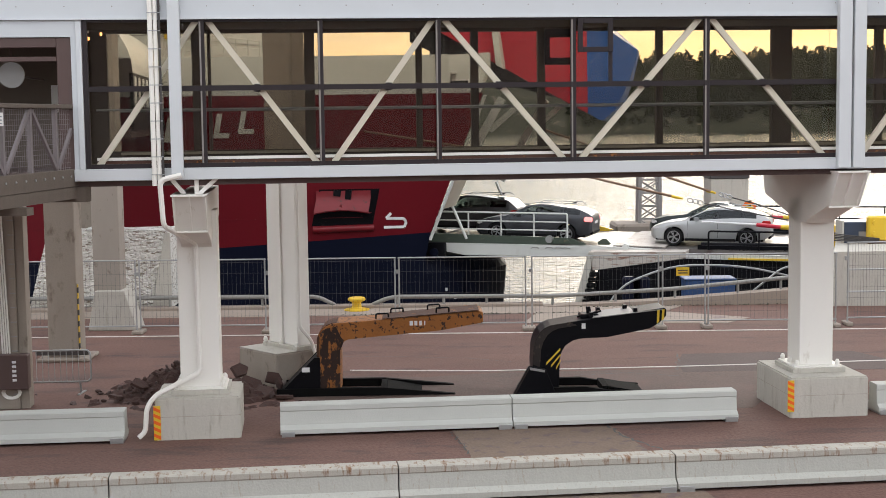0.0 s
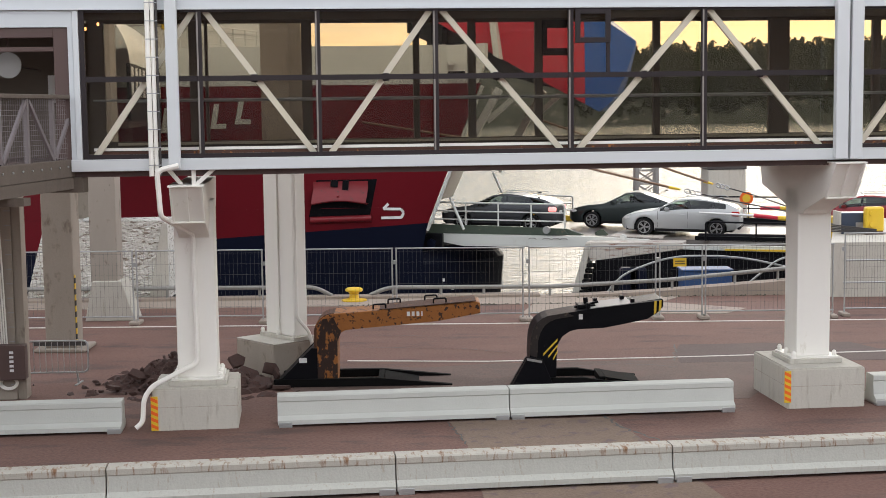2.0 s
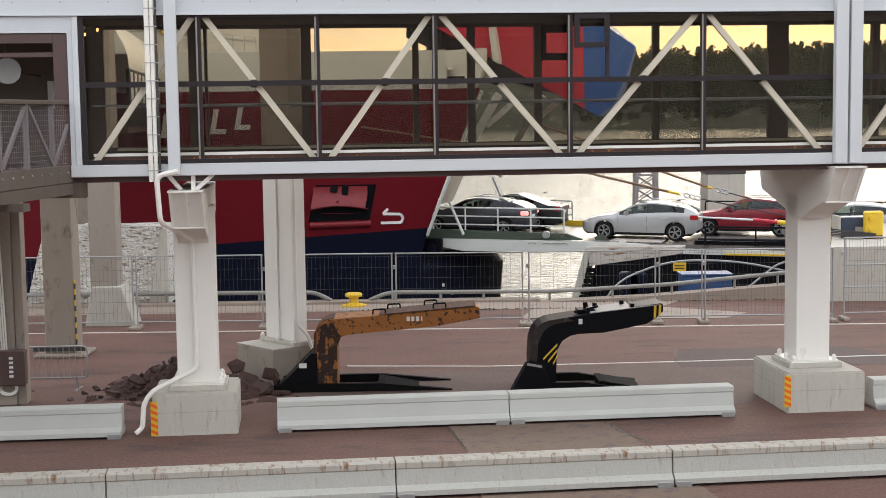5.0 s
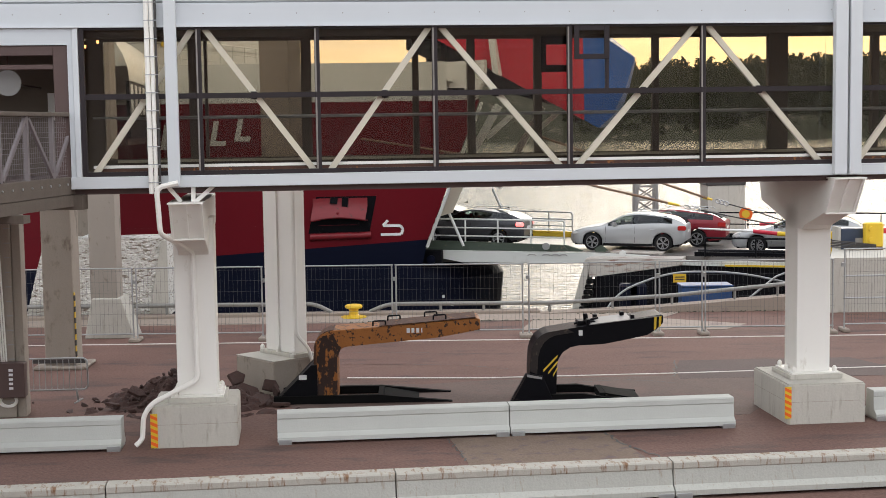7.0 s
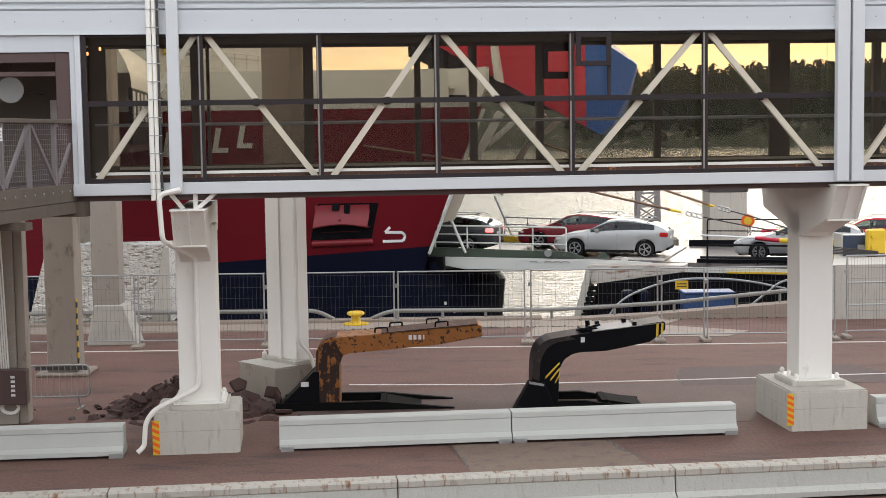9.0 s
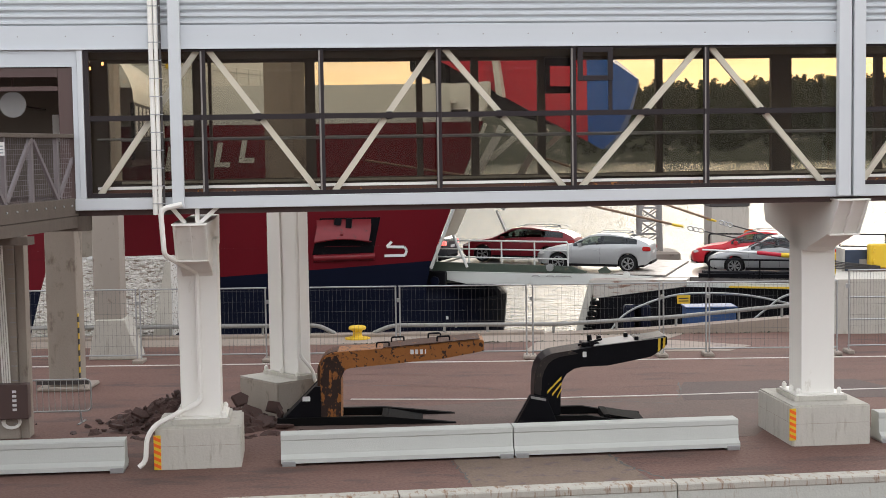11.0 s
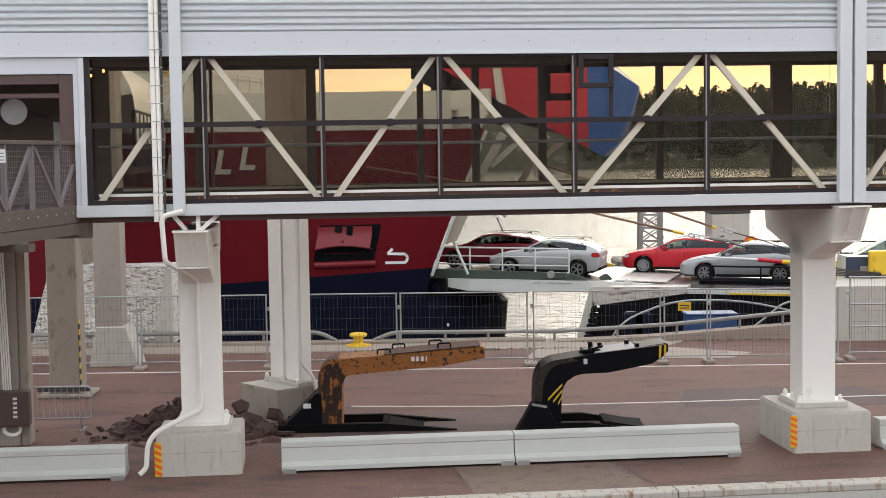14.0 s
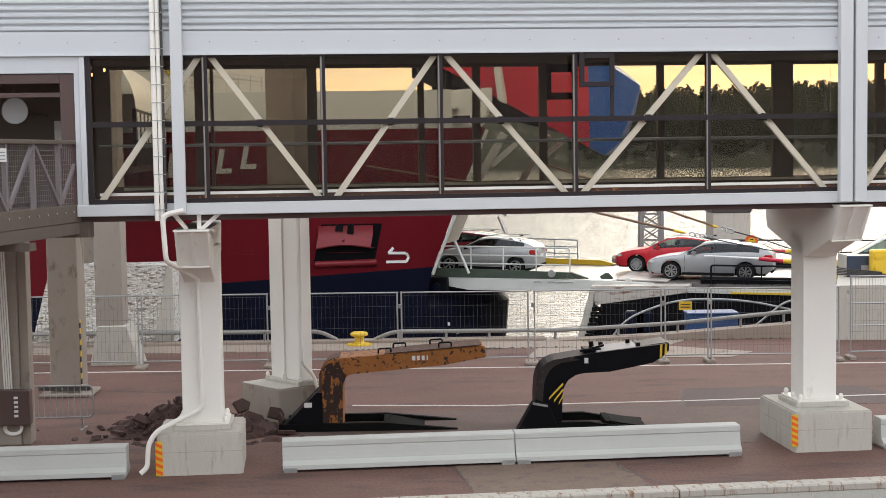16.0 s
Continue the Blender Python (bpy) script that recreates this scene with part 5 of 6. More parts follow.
# far side of the linkspan: kerb, rails, yellow bollards, striped booms
part("far_kerb", box(-1.5, 30, 6.2, 6.4, 0.86, 1.12), BLACK, span)
rail("far_railing", span, ((-0.8, 6.6, 0.9), (20, 6.6, 0.9)), 1.05, (0.55,), 0.03, BLACK, 12)
part("far_walkway", box(-1.0, 30, 6.42, 8.4, 0.55, 0.85), QUAY, span)
for x in (0.9, 4.6):
    part("mooring_horn", lathe([(0.20, 0), (0.20, 0.04), (0.10, 0.08), (0.10, 0.22), (0.17, 0.28), (0.17, 0.36), (0.06, 0.40)], None, 14), YELLOW, span, "small yellow bollard").matrix_local = pose(x, 7.2, 0.85)
for k, (x0, x1, mm) in enumerate(((1.4, 2.2, RED_BRIGHT), (2.2, 3.2, YELLOW), (3.2, 4.2, RED_BRIGHT))):
    part("striped_rail", rod((x0, 6.55, 1.50), (x1, 6.55, 1.50), 0.08, None, 8), mm, span)
boom = thing("barrier_boom", LANES, "white, red and yellow barrier boom across the lane", "barrier boom")
part("tip", rod((-0.2, -0.55, 1.83), (1.75, -0.55, 1.74), 0.03, None, 8, 0.045), SIGN_WHITE, boom)
part("arm", rod((1.75, -0.55, 1.74), (2.6, -0.55, 1.66), 0.075, None, 10), RED_BRIGHT, boom)
part("arm", rod((2.6, -0.55, 1.66), (4.6, -0.55, 1.56), 0.085, None, 10), YELLOW, boom)
part("boom_post", box(4.4, 4.8, -0.75, -0.35, 0.80, 1.75, 0.02), YELLOW, boom)
disc = thing("signal_disc", LANES @ pose(0.85, 6.55, 0.50), "orange warning disc with a yellow centre on a pole", "sign")
part("pole", rod((0, 0, 0), (0, 0, 1.15), 0.03), GALV, disc)
part("disc", rod((0, -0.03, 1.40), (0, 0.01, 1.40), 0.27, None, 24), ORANGE, disc)
part("disc_centre", rod((0, -0.045, 1.40), (0, -0.031, 1.40), 0.16, None, 24), YELLOW, disc)

# mooring lines from the ferry to the quay
def rope(pts, r, sleeve, label):
    t = thing("mooring_rope", Matrix.Identity(4), label, "rope", "mooring ropes")
    line = bend(pts, 1.2, 6)
    part("line", tube(bend(pts[:sleeve + 1], 1.2, 6), r, None, 7), ROPE, t)
    q, q2 = Vector(pts[sleeve]), Vector(pts[sleeve + 1])
    d = (q2 - q).normalized()
    part("sleeve", rod(q - d * 0.22, q + d * 0.16, 0.055, None, 8, 0.035), YELLOW, t, "worn yellow chafe sleeve")
    sh = bmesh.new()
    for k in range(3):
        c = q + d * (0.42 + k * 0.18)
        ringp = [c + d * 0.11 * math.cos(a) + Vector((0, 0, 0.07 * math.sin(a))) + Vector((0, 0.03 * (k % 2), 0)) for a in np.linspace(0, 2 * math.pi, 11)]
        tube(ringp, 0.022, sh, 6)
    part("shackle", sh, GALV, t, "rusty shackle")
    part("wire", tube([q + d * 0.9, q2, Vector(pts[-1])], 0.022, None, 6), CABLE, t)


rope([(-2.94, 52.0, 5.26), (1.37, 50.0, 4.57), (5.07, 47.5, 3.62), (7.72, 46.0, 3.0), (9.22, 45.2, 2.67), (11.4, 44.0, 2.25)], 0.042, 3, "frayed brown mooring rope with a yellow sleeve")
rope([(3.37, 53.0, 5.38), (5.38, 51.0, 4.64), (7.63, 49.0, 3.62), (9.11, 47.5, 3.09), (10.31, 46.0, 2.75), (11.8, 44.2, 2.2)], 0.042, 3, "frayed brown mooring rope with a yellow sleeve")

# lattice mast and pale dolphin out in the water
mast = thing("lattice_mast", pose(9.1, 62, 0), "dark steel lattice mast standing in the harbour", "mast")
for sx in (-0.45, 0.45):
    for sy in (-0.45, 0.45):
        part("leg", beam((sx * 1.12, sy * 1.12, -2.2), (sx * 0.92, sy * 0.92, 4.1), 0.13, 0.13, None, (0, 1, 0)), GREY_METAL, mast)
for k in range(8):
    z0 = -0.6 + k * 0.58
    for sy in (-0.45, 0.45):
        part("lattice_bar", beam((-0.45, sy, z0), (0.45, sy, z0 + 0.58), 0.05, 0.05, None, (0, 1, 0)), GREY_METAL, mast)
        part("lattice_bar", beam((0.45, sy, z0), (-0.45, sy, z0 + 0.58), 0.05, 0.05, None, (0, 1, 0)), GREY_METAL, mast)
        part("lattice_bar", beam((-0.45, sy, z0), (0.45, sy, z0), 0.05, 0.05, None, (0, 1, 0)), GREY_METAL, mast)
part("mast_foot", box(-1.6, 1.2, -1.2, 1.2, -3.0, 1.0, 0.1), CONC_OLD, mast)
dol = thing("mooring_dolphin", pose(12.1, 60, 0), "pale painted mooring dolphin with a dark cap", "dolphin")
part("pillar", box(-0.8, 0.8, -0.8, 0.8, -3, 3.0, 0.03), CONC, dol)
part("cap", box(-0.83, 0.83, -0.83, 0.83, 3.0, 3.22, 0.02), CABLE, dol)

# ---- quay furniture ----
quay_rail = thing("quay_rail", Matrix.Identity(4), "low grey pipe rail along the quay edge", "rail", "quay rails")
part("pipe", tube(bend([(-24, 42.55, 0.42), (-3.80, 42.30, 0.36), (-3.30, 42.28, 0.10)], 0.25), 0.062, None, 10), RAIL_GREY, quay_rail)
for x in (-8.3, -6.9, -5.5, -4.1):
    part("post", rod((x, 42.33, 0.08), (x, 42.33, 0.38), 0.04, None, 8), RAIL_GREY, quay_rail)
quay_rail = thing("quay_rail", Matrix.Identity(4), "low grey pipe rail rising along the ramp kerb", "rail", "quay rails")
part("pipe", tube(bend([(-2.15, 42.28, 0.10), (-1.60, 42.28, 0.33), (3.5, 42.25, 0.30), (6.9, 42.25, 0.46), (10.35, 42.25, 0.76), (15, 42.25, 1.05)], 0.3), 0.062, None, 10), RAIL_GREY, quay_rail)
for x, z in ((-1.4, 0.33), (0.0, 0.32), (1.3, 0.31), (3.3, 0.30), (5.2, 0.38), (7.0, 0.47), (8.9, 0.64), (10.2, 0.76), (12, 0.86)):
    part("post", rod((x, 42.25, z - 0.36), (x, 42.25, z), 0.042, None, 8), RAIL_GREY, quay_rail)
bol = thing("bollard", pose(-2.6, 41.75, 0.012), "bright yellow mooring bollard on the quay edge", "bollard")
part("post", lathe([(0.38, 0.0), (0.38, 0.03), (0.18, 0.05), (0.14, 0.10), (0.135, 0.22), (0.17, 0.26)], None, 24), YELLOW, bol, "", True)
part("head", lathe([(0.165, 0.255), (0.245, 0.28), (0.265, 0.32), (0.255, 0.36), (0.21, 0.385), (0.09, 0.40)], None, 24), YELLOW, bol, "", True)
setting("ramp_kerb", prism([(3.0, 0.02), (6.3, 0.15), (10.4, 0.43), (15, 0.72), (15, -0.5), (3.0, -0.5)], 41.9, 42.5), QUAY, "concrete kerb rising beside the linkspan", "kerb")
setting("verge", prism([(2.2, 38.6), (7.8, 38.2), (8.6, 39.2), (6.4, 40.6), (7.2, 41.9), (3.0, 41.9)], -0.1, 0.014, None, "xy"), QUAY, "pale broken concrete apron", "pavement")
bm = bmesh.new()
rng2 = random.Random(11)
for k in range(500):
    x, y = rng2.choice(((rng2.uniform(4, 14), 41.85 + rng2.uniform(-0.15, 0.02)), (rng2.uniform(-3, 6), 40.6 + rng2.uniform(-0.1, 0.1))))
    if rng2.random() < 0.35:
        continue
    a, h = rng2.uniform(0, 6.28), rng2.uniform(0.02, 0.055)
    v = [bm.verts.new(q) for q in ((x - 0.03, y, 0.01), (x + 0.03, y, 0.01), (x + 0.05 * math.cos(a), y + 0.05 * math.sin(a), h))]
    bm.faces.new(v)
tagged(link("grass_tufts", bm, LEAF), "sparse dry grass in the joints", "grass", kind="stuff")
skip = thing("storage_box", pose(8.45, 44.6, 0.0), "blue steel storage box behind the kerb", "storage box")
part("body", box(-0.78, 0.78, -0.4, 0.5, -0.6, 0.47, 0.02), BOX_BLUE, skip)
part("lid", box(-0.82, 0.82, -0.44, 0.54, 0.471, 0.53, 0.02), BOX_BLUE, skip)
for x in (-0.8, 0.55):
    part("edge_bar", box(x, x + 0.05, -0.43, -0.402, -0.6, 0.46), BOX_BLUE, skip)
for pts in (((5.0, 44.2, -0.6), (5.6, 44.2, 0.35), (7.2, 44.2, 0.98), (9.4, 44.2, 0.95), (11.5, 44.2, 0.45)), ((9.6, 44.1, 0.0), (10.6, 44.1, 0.8), (10.9, 44.1, 0.9))):
    hs = thing("hydraulic_hose", Matrix.Identity(4), "grey hose arched beside the linkspan", "hose", "hoses")
    part("hose", tube(bend(pts, 1.0, 6), 0.035, None, 7), GALV, hs)
for x in (6.3, 6.55):
    bt = thing("blue_locker", pose(x, 45.2, -0.2), "dark blue locker against the black side", "locker", "lockers")
    part("body", box(-0.5, 0.1, -0.2, 0.2, -0.8, 0.72, 0.06), NAVY, bt)

# right-hand concrete wall, boxes and cables
setting("quay_wall", prism([(11.52, 41.3), (22, 41.2), (22, 50), (14.1, 50)], -0.3, 1.62, None, "xy"), CONC, "pale concrete wall of the linkspan abutment", "wall")
cab = thing("winch_cabinet", pose(13.35, 44.3, 1.62), "dark blue and yellow winch cabinet on the wall", "cabinet")
part("cabinet_body", box(-0.75, 0.20, -0.3, 0.4, 0, 0.66, 0.02), CABINET_BLUE, cab)
part("side_panel", box(-0.83, -0.755, -0.3, 0.4, 0, 0.70), CONC, cab)
part("yellow_box", box(-0.08, 0.50, -0.62, -0.31, 0.08, 0.86, 0.05), YELLOW, cab)
for z in (0.32, 0.66):
    part("knob", rod((0.10, -0.70, z), (0.10, -0.62, z), 0.08, None, 12), YELLOW, cab)
part("drum", box(-0.06, 0.48, -0.60, -0.32, 0.0, 0.10), ROPE, cab)
part("drawer", box(-0.30, 0.18, -0.33, -0.301, 0.02, 0.36), GREY_METAL, cab)
for k in range(5):
    cb = thing("winch_cable", Matrix.Identity(4), "dark winch cable sloping to the wall", "cable", "winch cables")
    part("strand", tube([(11.0, 43.6, 2.15 - k * 0.07), (12.2, 43.6, 1.95 - k * 0.05), (13.6, 43.65, 1.78 - k * 0.03)], 0.02, None, 6), CABLE, cb)


# ---- mesh fence ----
def fence_panel(length, h=2.0, gap=0.115):
    t = thing("mesh_fence", Matrix.Identity(4), "galvanised mesh site fence panel on concrete feet", "fence", "site fence")
    for x in (0.03, length - 0.03):
        part("post", rod((x, 0, 0.06), (x, 0, h), 0.022, None, 8), GALV, t)
        part("foot", box(x - 0.09, x + 0.09, -0.28, 0.28, 0.0, 0.10, 0.02), CONC_OLD, t, "grey concrete foot")
    part("top_bar", rod((0, 0, h - 0.02), (length, 0, h - 0.02), 0.02, None, 8), GALV, t)
    part("bottom_bar", rod((0, 0, 0.20), (length, 0, 0.20), 0.02, None, 8), GALV, t)
    bm = bmesh.new()
    k = int(length / gap)
    for i in range(1, k):
        beam((i * length / k, 0, 0.2), (i * length / k, 0, h), 0.0045, 0.0045, bm, (0, 1, 0))
    for z in np.arange(0.45, h, 0.29):
        beam((0, 0, z), (length, 0, z), 0.0045, 0.0045, bm)
    part("mesh_infill", bm, MESH, t)
    part("clamp", box(-0.05, 0.05, -0.04, 0.04, h * 0.78, h * 0.83), GALV, t)
    return t


first = fence_panel(3.45)
first.matrix_world = pose(-8.22, 37.68, 0, 0, 0, -1.1)
for x, y, a in ((-11.72, 37.75, -1.1), (-15.2, 37.8, -1.0), (-4.72, 37.61, -1.1), (-1.22, 37.54, -1.6), (2.34, 37.44, 0), (7.07, 37.44, -1.7)):
    copy_thing(first, pose(x, y, 0, 0, 0, a))
short = fence_panel(1.2)
short.matrix_world = pose(5.84, 37.44, 0, 0, 0, 0)
tall = fence_panel(3.4, 2.25, 0.075)
tall.matrix_world = pose(10.85, 37.6, 0, 0, 0, -0.5)
for z in (0.9, 1.5):
    part("rail_bar", rod((0, 0.02, z), (3.4, 0.02, z), 0.022, None, 8), GALV, tall)
sg = thing("fence_sign", pose(6.40, 37.39, 1.53), "yellow warning sign on the fence", "sign")
part("plate", box(-0.175, 0.175, -0.008, 0.0, -0.115, 0.115), YELLOW, sg)
for z in (0.03, -0.04):
    part("text_bar", box(-0.13, 0.13, -0.011, -0.0085, z - 0.014, z + 0.014), CABLE, sg)


# ---- trailer goosenecks ----
def gooseneck(m, skin, label, arm, stripes, wedge):
    t = thing("trailer_gooseneck", m, label, "gooseneck", "trailer goosenecks")
    L = arm
    # bent box arm: leg, curve, neck
    if stripes:
        outer = [(-0.58, 0.06), (-0.59, 0.64), (-0.565, 1.0), (-0.52, 1.16), (-0.44, 1.30), (-0.33, 1.39), (-0.21, 1.44), (0.18, 1.50), (1.2, 1.64), (L - 0.04, 1.765), (L, 1.74)]
        inner = [(L, 1.60), (L - 0.13, 1.47), (L - 0.33, 1.345), (1.4, 1.26), (0.94, 1.175), (0.41, 1.155), (0.25, 1.12), (0.09, 1.02), (0.01, 0.89), (-0.03, 0.76), (-0.05, 0.06)]
    else:
        outer = [(-0.41, 0.06)] + [(-0.04 - 0.37 * math.cos(a), 1.14 + 0.37 * math.sin(a)) for a in np.linspace(0, math.pi / 2, 8)] + [(L * 0.45, 1.595), (L * 0.98, 1.715), (L, 1.69)]
        inner = [(L, 1.48), (L * 0.70, 1.325), (0.25, 1.175)] + [(0.25 - 0.23 * math.sin(a), 0.945 + 0.23 * math.cos(a)) for a in np.linspace(0, math.pi / 2, 6)] + [(0.01, 0.06)]
    part("arm", prism(outer + inner, 0.0, 0.85, None, "xz", 0.012), skin, t)
    if skin is RUST_ORANGE:
        part("leg_plate", prism([(-0.405, 0.062), (0.008, 0.062), (0.018, 0.94), (0.09, 1.11), (-0.06, 1.44), (-0.28, 1.40), (-0.405, 1.14)], -0.005, -0.001), RUST_LEG, t, "heavily rusted leg plate")
    if not stripes:
        part("back_plate", prism([(-0.425, 0.1), (-0.47, 0.1)] + [(-0.47 + 0.42 - 0.42 * math.cos(a), 1.10 + 0.42 * math.sin(a)) for a in np.linspace(0.15, math.pi / 2, 7)] + [(-0.03, 1.485)], 0.05, 0.80), RUST_DARK if skin is RUST_ORANGE else skin, t)
    # on the black neck the grey paints in the wet top's sky reflection
    part("top_plate", prism([(L * 0.30, 1.575), (L * 0.97, 1.73), (L * 0.97, 1.745), (L * 0.30, 1.59)], -0.01, 0.87), RUST_DARK if skin is RUST_ORANGE else GREY_METAL, t)
    for x, y in ((L * 0.30, 0.12), (L * 0.40, 0.72), (L * 0.66, 0.72), (L * 0.72, 0.12)):
        z = 1.575 + (x - L * 0.30) * 0.085
        part("lug", tube(bend([(x - 0.13, y, z), (x - 0.13, y, z + 0.10), (x + 0.13, y, z + 0.11), (x + 0.13, y, z)], 0.04), 0.018, None, 6) if not stripes else box(x - 0.06, x + 0.02, y - 0.08, y + 0.08, z, z + 0.11, 0.01), BLACK, t)
    # foot wedge and floor tray
    if stripes:
        strip_in = [(x + 0.15, z - 0.07) for x, z in outer[1:8]]
        part("back_strip", prism(outer[1:8] + strip_in[::-1], -0.007, -0.001), WORN_BLACK, t, "worn rear face of the neck")
        front = part("wedge_front", prism([(-1.01, 0.03), (-0.68, 0.62), (-0.33, 0.55), (-0.12, 0.03)], -0.16, -0.03, None, "xz", 0.008), BLACK, t)
        part("wedge_rim", prism([(-0.665, 0.605), (-0.35, 0.542), (-0.36, 0.495), (-0.655, 0.55)], -0.17, -0.155), GREY_METAL, front)
        part("wedge_rim", prism([(-0.99, 0.05), (-0.68, 0.60), (-0.655, 0.60), (-0.955, 0.05)], -0.17, -0.155), WORN_BLACK, front)
    high_w = 0.55 if stripes else 0.80
    part("wedge", prism([(wedge, 0.03), (-0.52, high_w), (-0.40, high_w), (-0.40, 0.03)], -0.02, 0.10, None, "xz", 0.006), BLACK, t)
    part("wedge", prism([(wedge, 0.03), (-0.52, high_w), (-0.40, high_w), (-0.40, 0.03)], 0.75, 0.87, None, "xz", 0.006), BLACK, t)
    part("wedge_plate", prism([(wedge + 0.02, 0.06), (-0.50, high_w), (-0.47, high_w - 0.02), (wedge + 0.08, 0.04)], 0.11, 0.74), BLACK, t)
    tray = bmesh.new()
    back, high = (-0.62, 0.10) if stripes else (-1.30, 0.17)
    for y in (-0.10, 0.95):
        prism([(back, 0.0), (back, 0.16), (0.5, 0.17), (0.9, high), (L * 0.80, 0.02), (L * 0.80, 0.0)], y, y + 0.12, tray)
    box(0.85, 0.97, 0.03, 0.94, 0.0, 0.16, 0.0, tray)
    box(-0.38, -0.25, 0.03, 0.94, 0.0, 0.15, 0.0, tray)
    part("tray", tray, RUBBER, t, "black low tray frame")
    part("tray_ramp", prism([(0.98, 0.15), (1.7, 0.02), (1.7, 0.0), (0.98, 0.12)], 0.05, 0.93), RUBBER, t)
    part("label", box(-0.78, -0.62, -0.026, -0.0215, 0.50, 0.60) if not stripes else box(0.42, 0.50, -0.006, -0.002, 1.36, 1.47), SIGN_WHITE, t)
    if stripes:
        for k in range(3):
            part("stripe", prism([(-0.31 + 0.10 * k, 0.62 - 0.05 * k), (-0.02, 0.92 - k * 0.12), (-0.02, 0.97 - k * 0.12), (-0.31 + 0.10 * k, 0.67 - 0.05 * k)], -0.006, -0.002), YELLOW, t)
        for k in range(2):
            x = L * 0.955 - k * 0.10
            part("stripe", prism([(x, 1.50 - 0.06 * k), (x + 0.05, 1.54 - 0.06 * k), (x + 0.06, 1.735 - 0.01 * k), (x + 0.01, 1.73 - 0.01 * k)], -0.006, -0.002), YELLOW, t)
        part("hitch", box(0.42, 0.80, 0.2, 0.6, 1.54, 1.63, 0.02), BLACK, t)
        part("hitch_pin", rod((0.62, 0.4, 1.6), (0.60, 0.4, 1.76), 0.05, None, 10), BLACK, t)
        part("hitch_lever", beam((0.36, 0.3, 1.57), (0.86, 0.32, 1.68), 0.05, 0.04), BLACK, t)
    else:
        for k, w in enumerate((0.07, 0.06, 0.06, 0.025)):
            x = 1.46 + k * 0.10
            part("mark_bar", box(x, x + w, -0.006, -0.002, 1.44, 1.535), SIGN_WHITE, t)
    return t


gooseneck(pose(-2.17, 28.75, 0, 0, 0, 1.0), RUST_ORANGE, "rusty orange trailer gooseneck standing on the asphalt", 2.98, False, -1.28)
gooseneck(pose(2.40, 28.55, 0, 0, 0, 1.0), BLACK, "black trailer gooseneck with yellow stripes on the asphalt", 2.16, True, -0.86)

# ---- left: gangway, columns, wall, barrier, heap ----
WALK = pose(-6.22, 24.1, 0, 0, 0, -97.3)   # x runs back along the gangway
gang = thing("gangway", WALK, "weathered grey gangway with mesh-filled railing", "gangway")
part("floor", box(0, 9, -2.6, 0.0, 4.70, 4.86), BROWN, gang)
part("edge_beam", box(0, 9, 0.003, 0.09, 4.62, 4.92, 0.01), WOOD, gang, "grey edge beam with bolt heads")
for k in range(24):
    part("bolt", lathe([(0.02, 0), (0.02, 0.015), (0.008, 0.02)], None, 6), GALV, gang).matrix_local = pose(0.2 + k * 0.36, 0.09, 4.80, -90)
part("handrail", box(0, 9, -0.01, 0.11, 5.93, 6.0, 0.01), WOOD, gang)
for k in range(10):
    part("baluster", box(k * 1.0 + 0.02, k * 1.0 + 0.09, 0.01, 0.08, 4.92, 5.93), DULL, gang)
    part("diagonal", beam((k * 1.0 + 0.08, 0.05, 4.95 if k % 2 else 5.9), (k * 1.0 + 0.98, 0.05, 5.9 if k % 2 else 4.95), 0.06, 0.05, None, (0, 1, 0)), DULL, gang)
bm = bmesh.new()
for k in range(110):
    beam((k * 0.08, 0.03, 4.92), (k * 0.08, 0.03, 5.93), 0.006, 0.006, bm, (0, 1, 0))
for k in range(13):
    beam((0, 0.03, 4.95 + k * 0.08), (9, 0.03, 4.95 + k * 0.08), 0.006, 0.006, bm)
part("mesh_infill", bm, DULL, gang)
part("joist", beam((0.2, 0.0, 4.52), (9, 0.0, 4.52), 0.2, 0.19), WOOD, gang)
part("cross_joist", box(0.10, 0.35, -2.6, 0.25, 4.36, 4.615), WOOD, gang)
part("cross_joist", box(2.6, 2.85, -2.6, 0.3, 4.30, 4.42), WOOD, gang)
nt = part("notice", box(5.45, 5.85, 0.115, 0.125, 5.66, 5.86), SIGN_WHITE, gang, "small white notice")
nt.matrix_local = Matrix.Translation((-2.3, 0.0, 0.0))
for z in (5.80, 5.75, 5.70):
    part("text_bar", box(5.50, 5.80, 0.126, 0.128, z - 0.008, z + 0.008), GREY_INK, nt)
lamp = thing("round_mirror", BRIDGE @ pose(-4.84, D0 + 0.6, 6.52), "grey round disc hanging inside the entrance", "mirror")
part("disc", rod((0, -0.02, 0), (0, 0.02, 0), 0.22, None, 28), GREY_METAL, lamp)
part("hanger", rod((0, 0, 0.2), (0, 0, 0.90), 0.02), BROWN, lamp)
part("bracket", rod((0, 0, 0), (0, 3.2, 0), 0.02), BROWN, lamp)
wp = thing("wall_panel", BRIDGE @ pose(-4.5, D1 - 0.14, 0), "pale panel in the dark entrance", "panel")
part("panel", box(-0.20, 0.22, 0, 0.03, 5.9, 6.42), SIGN_WHITE, wp)

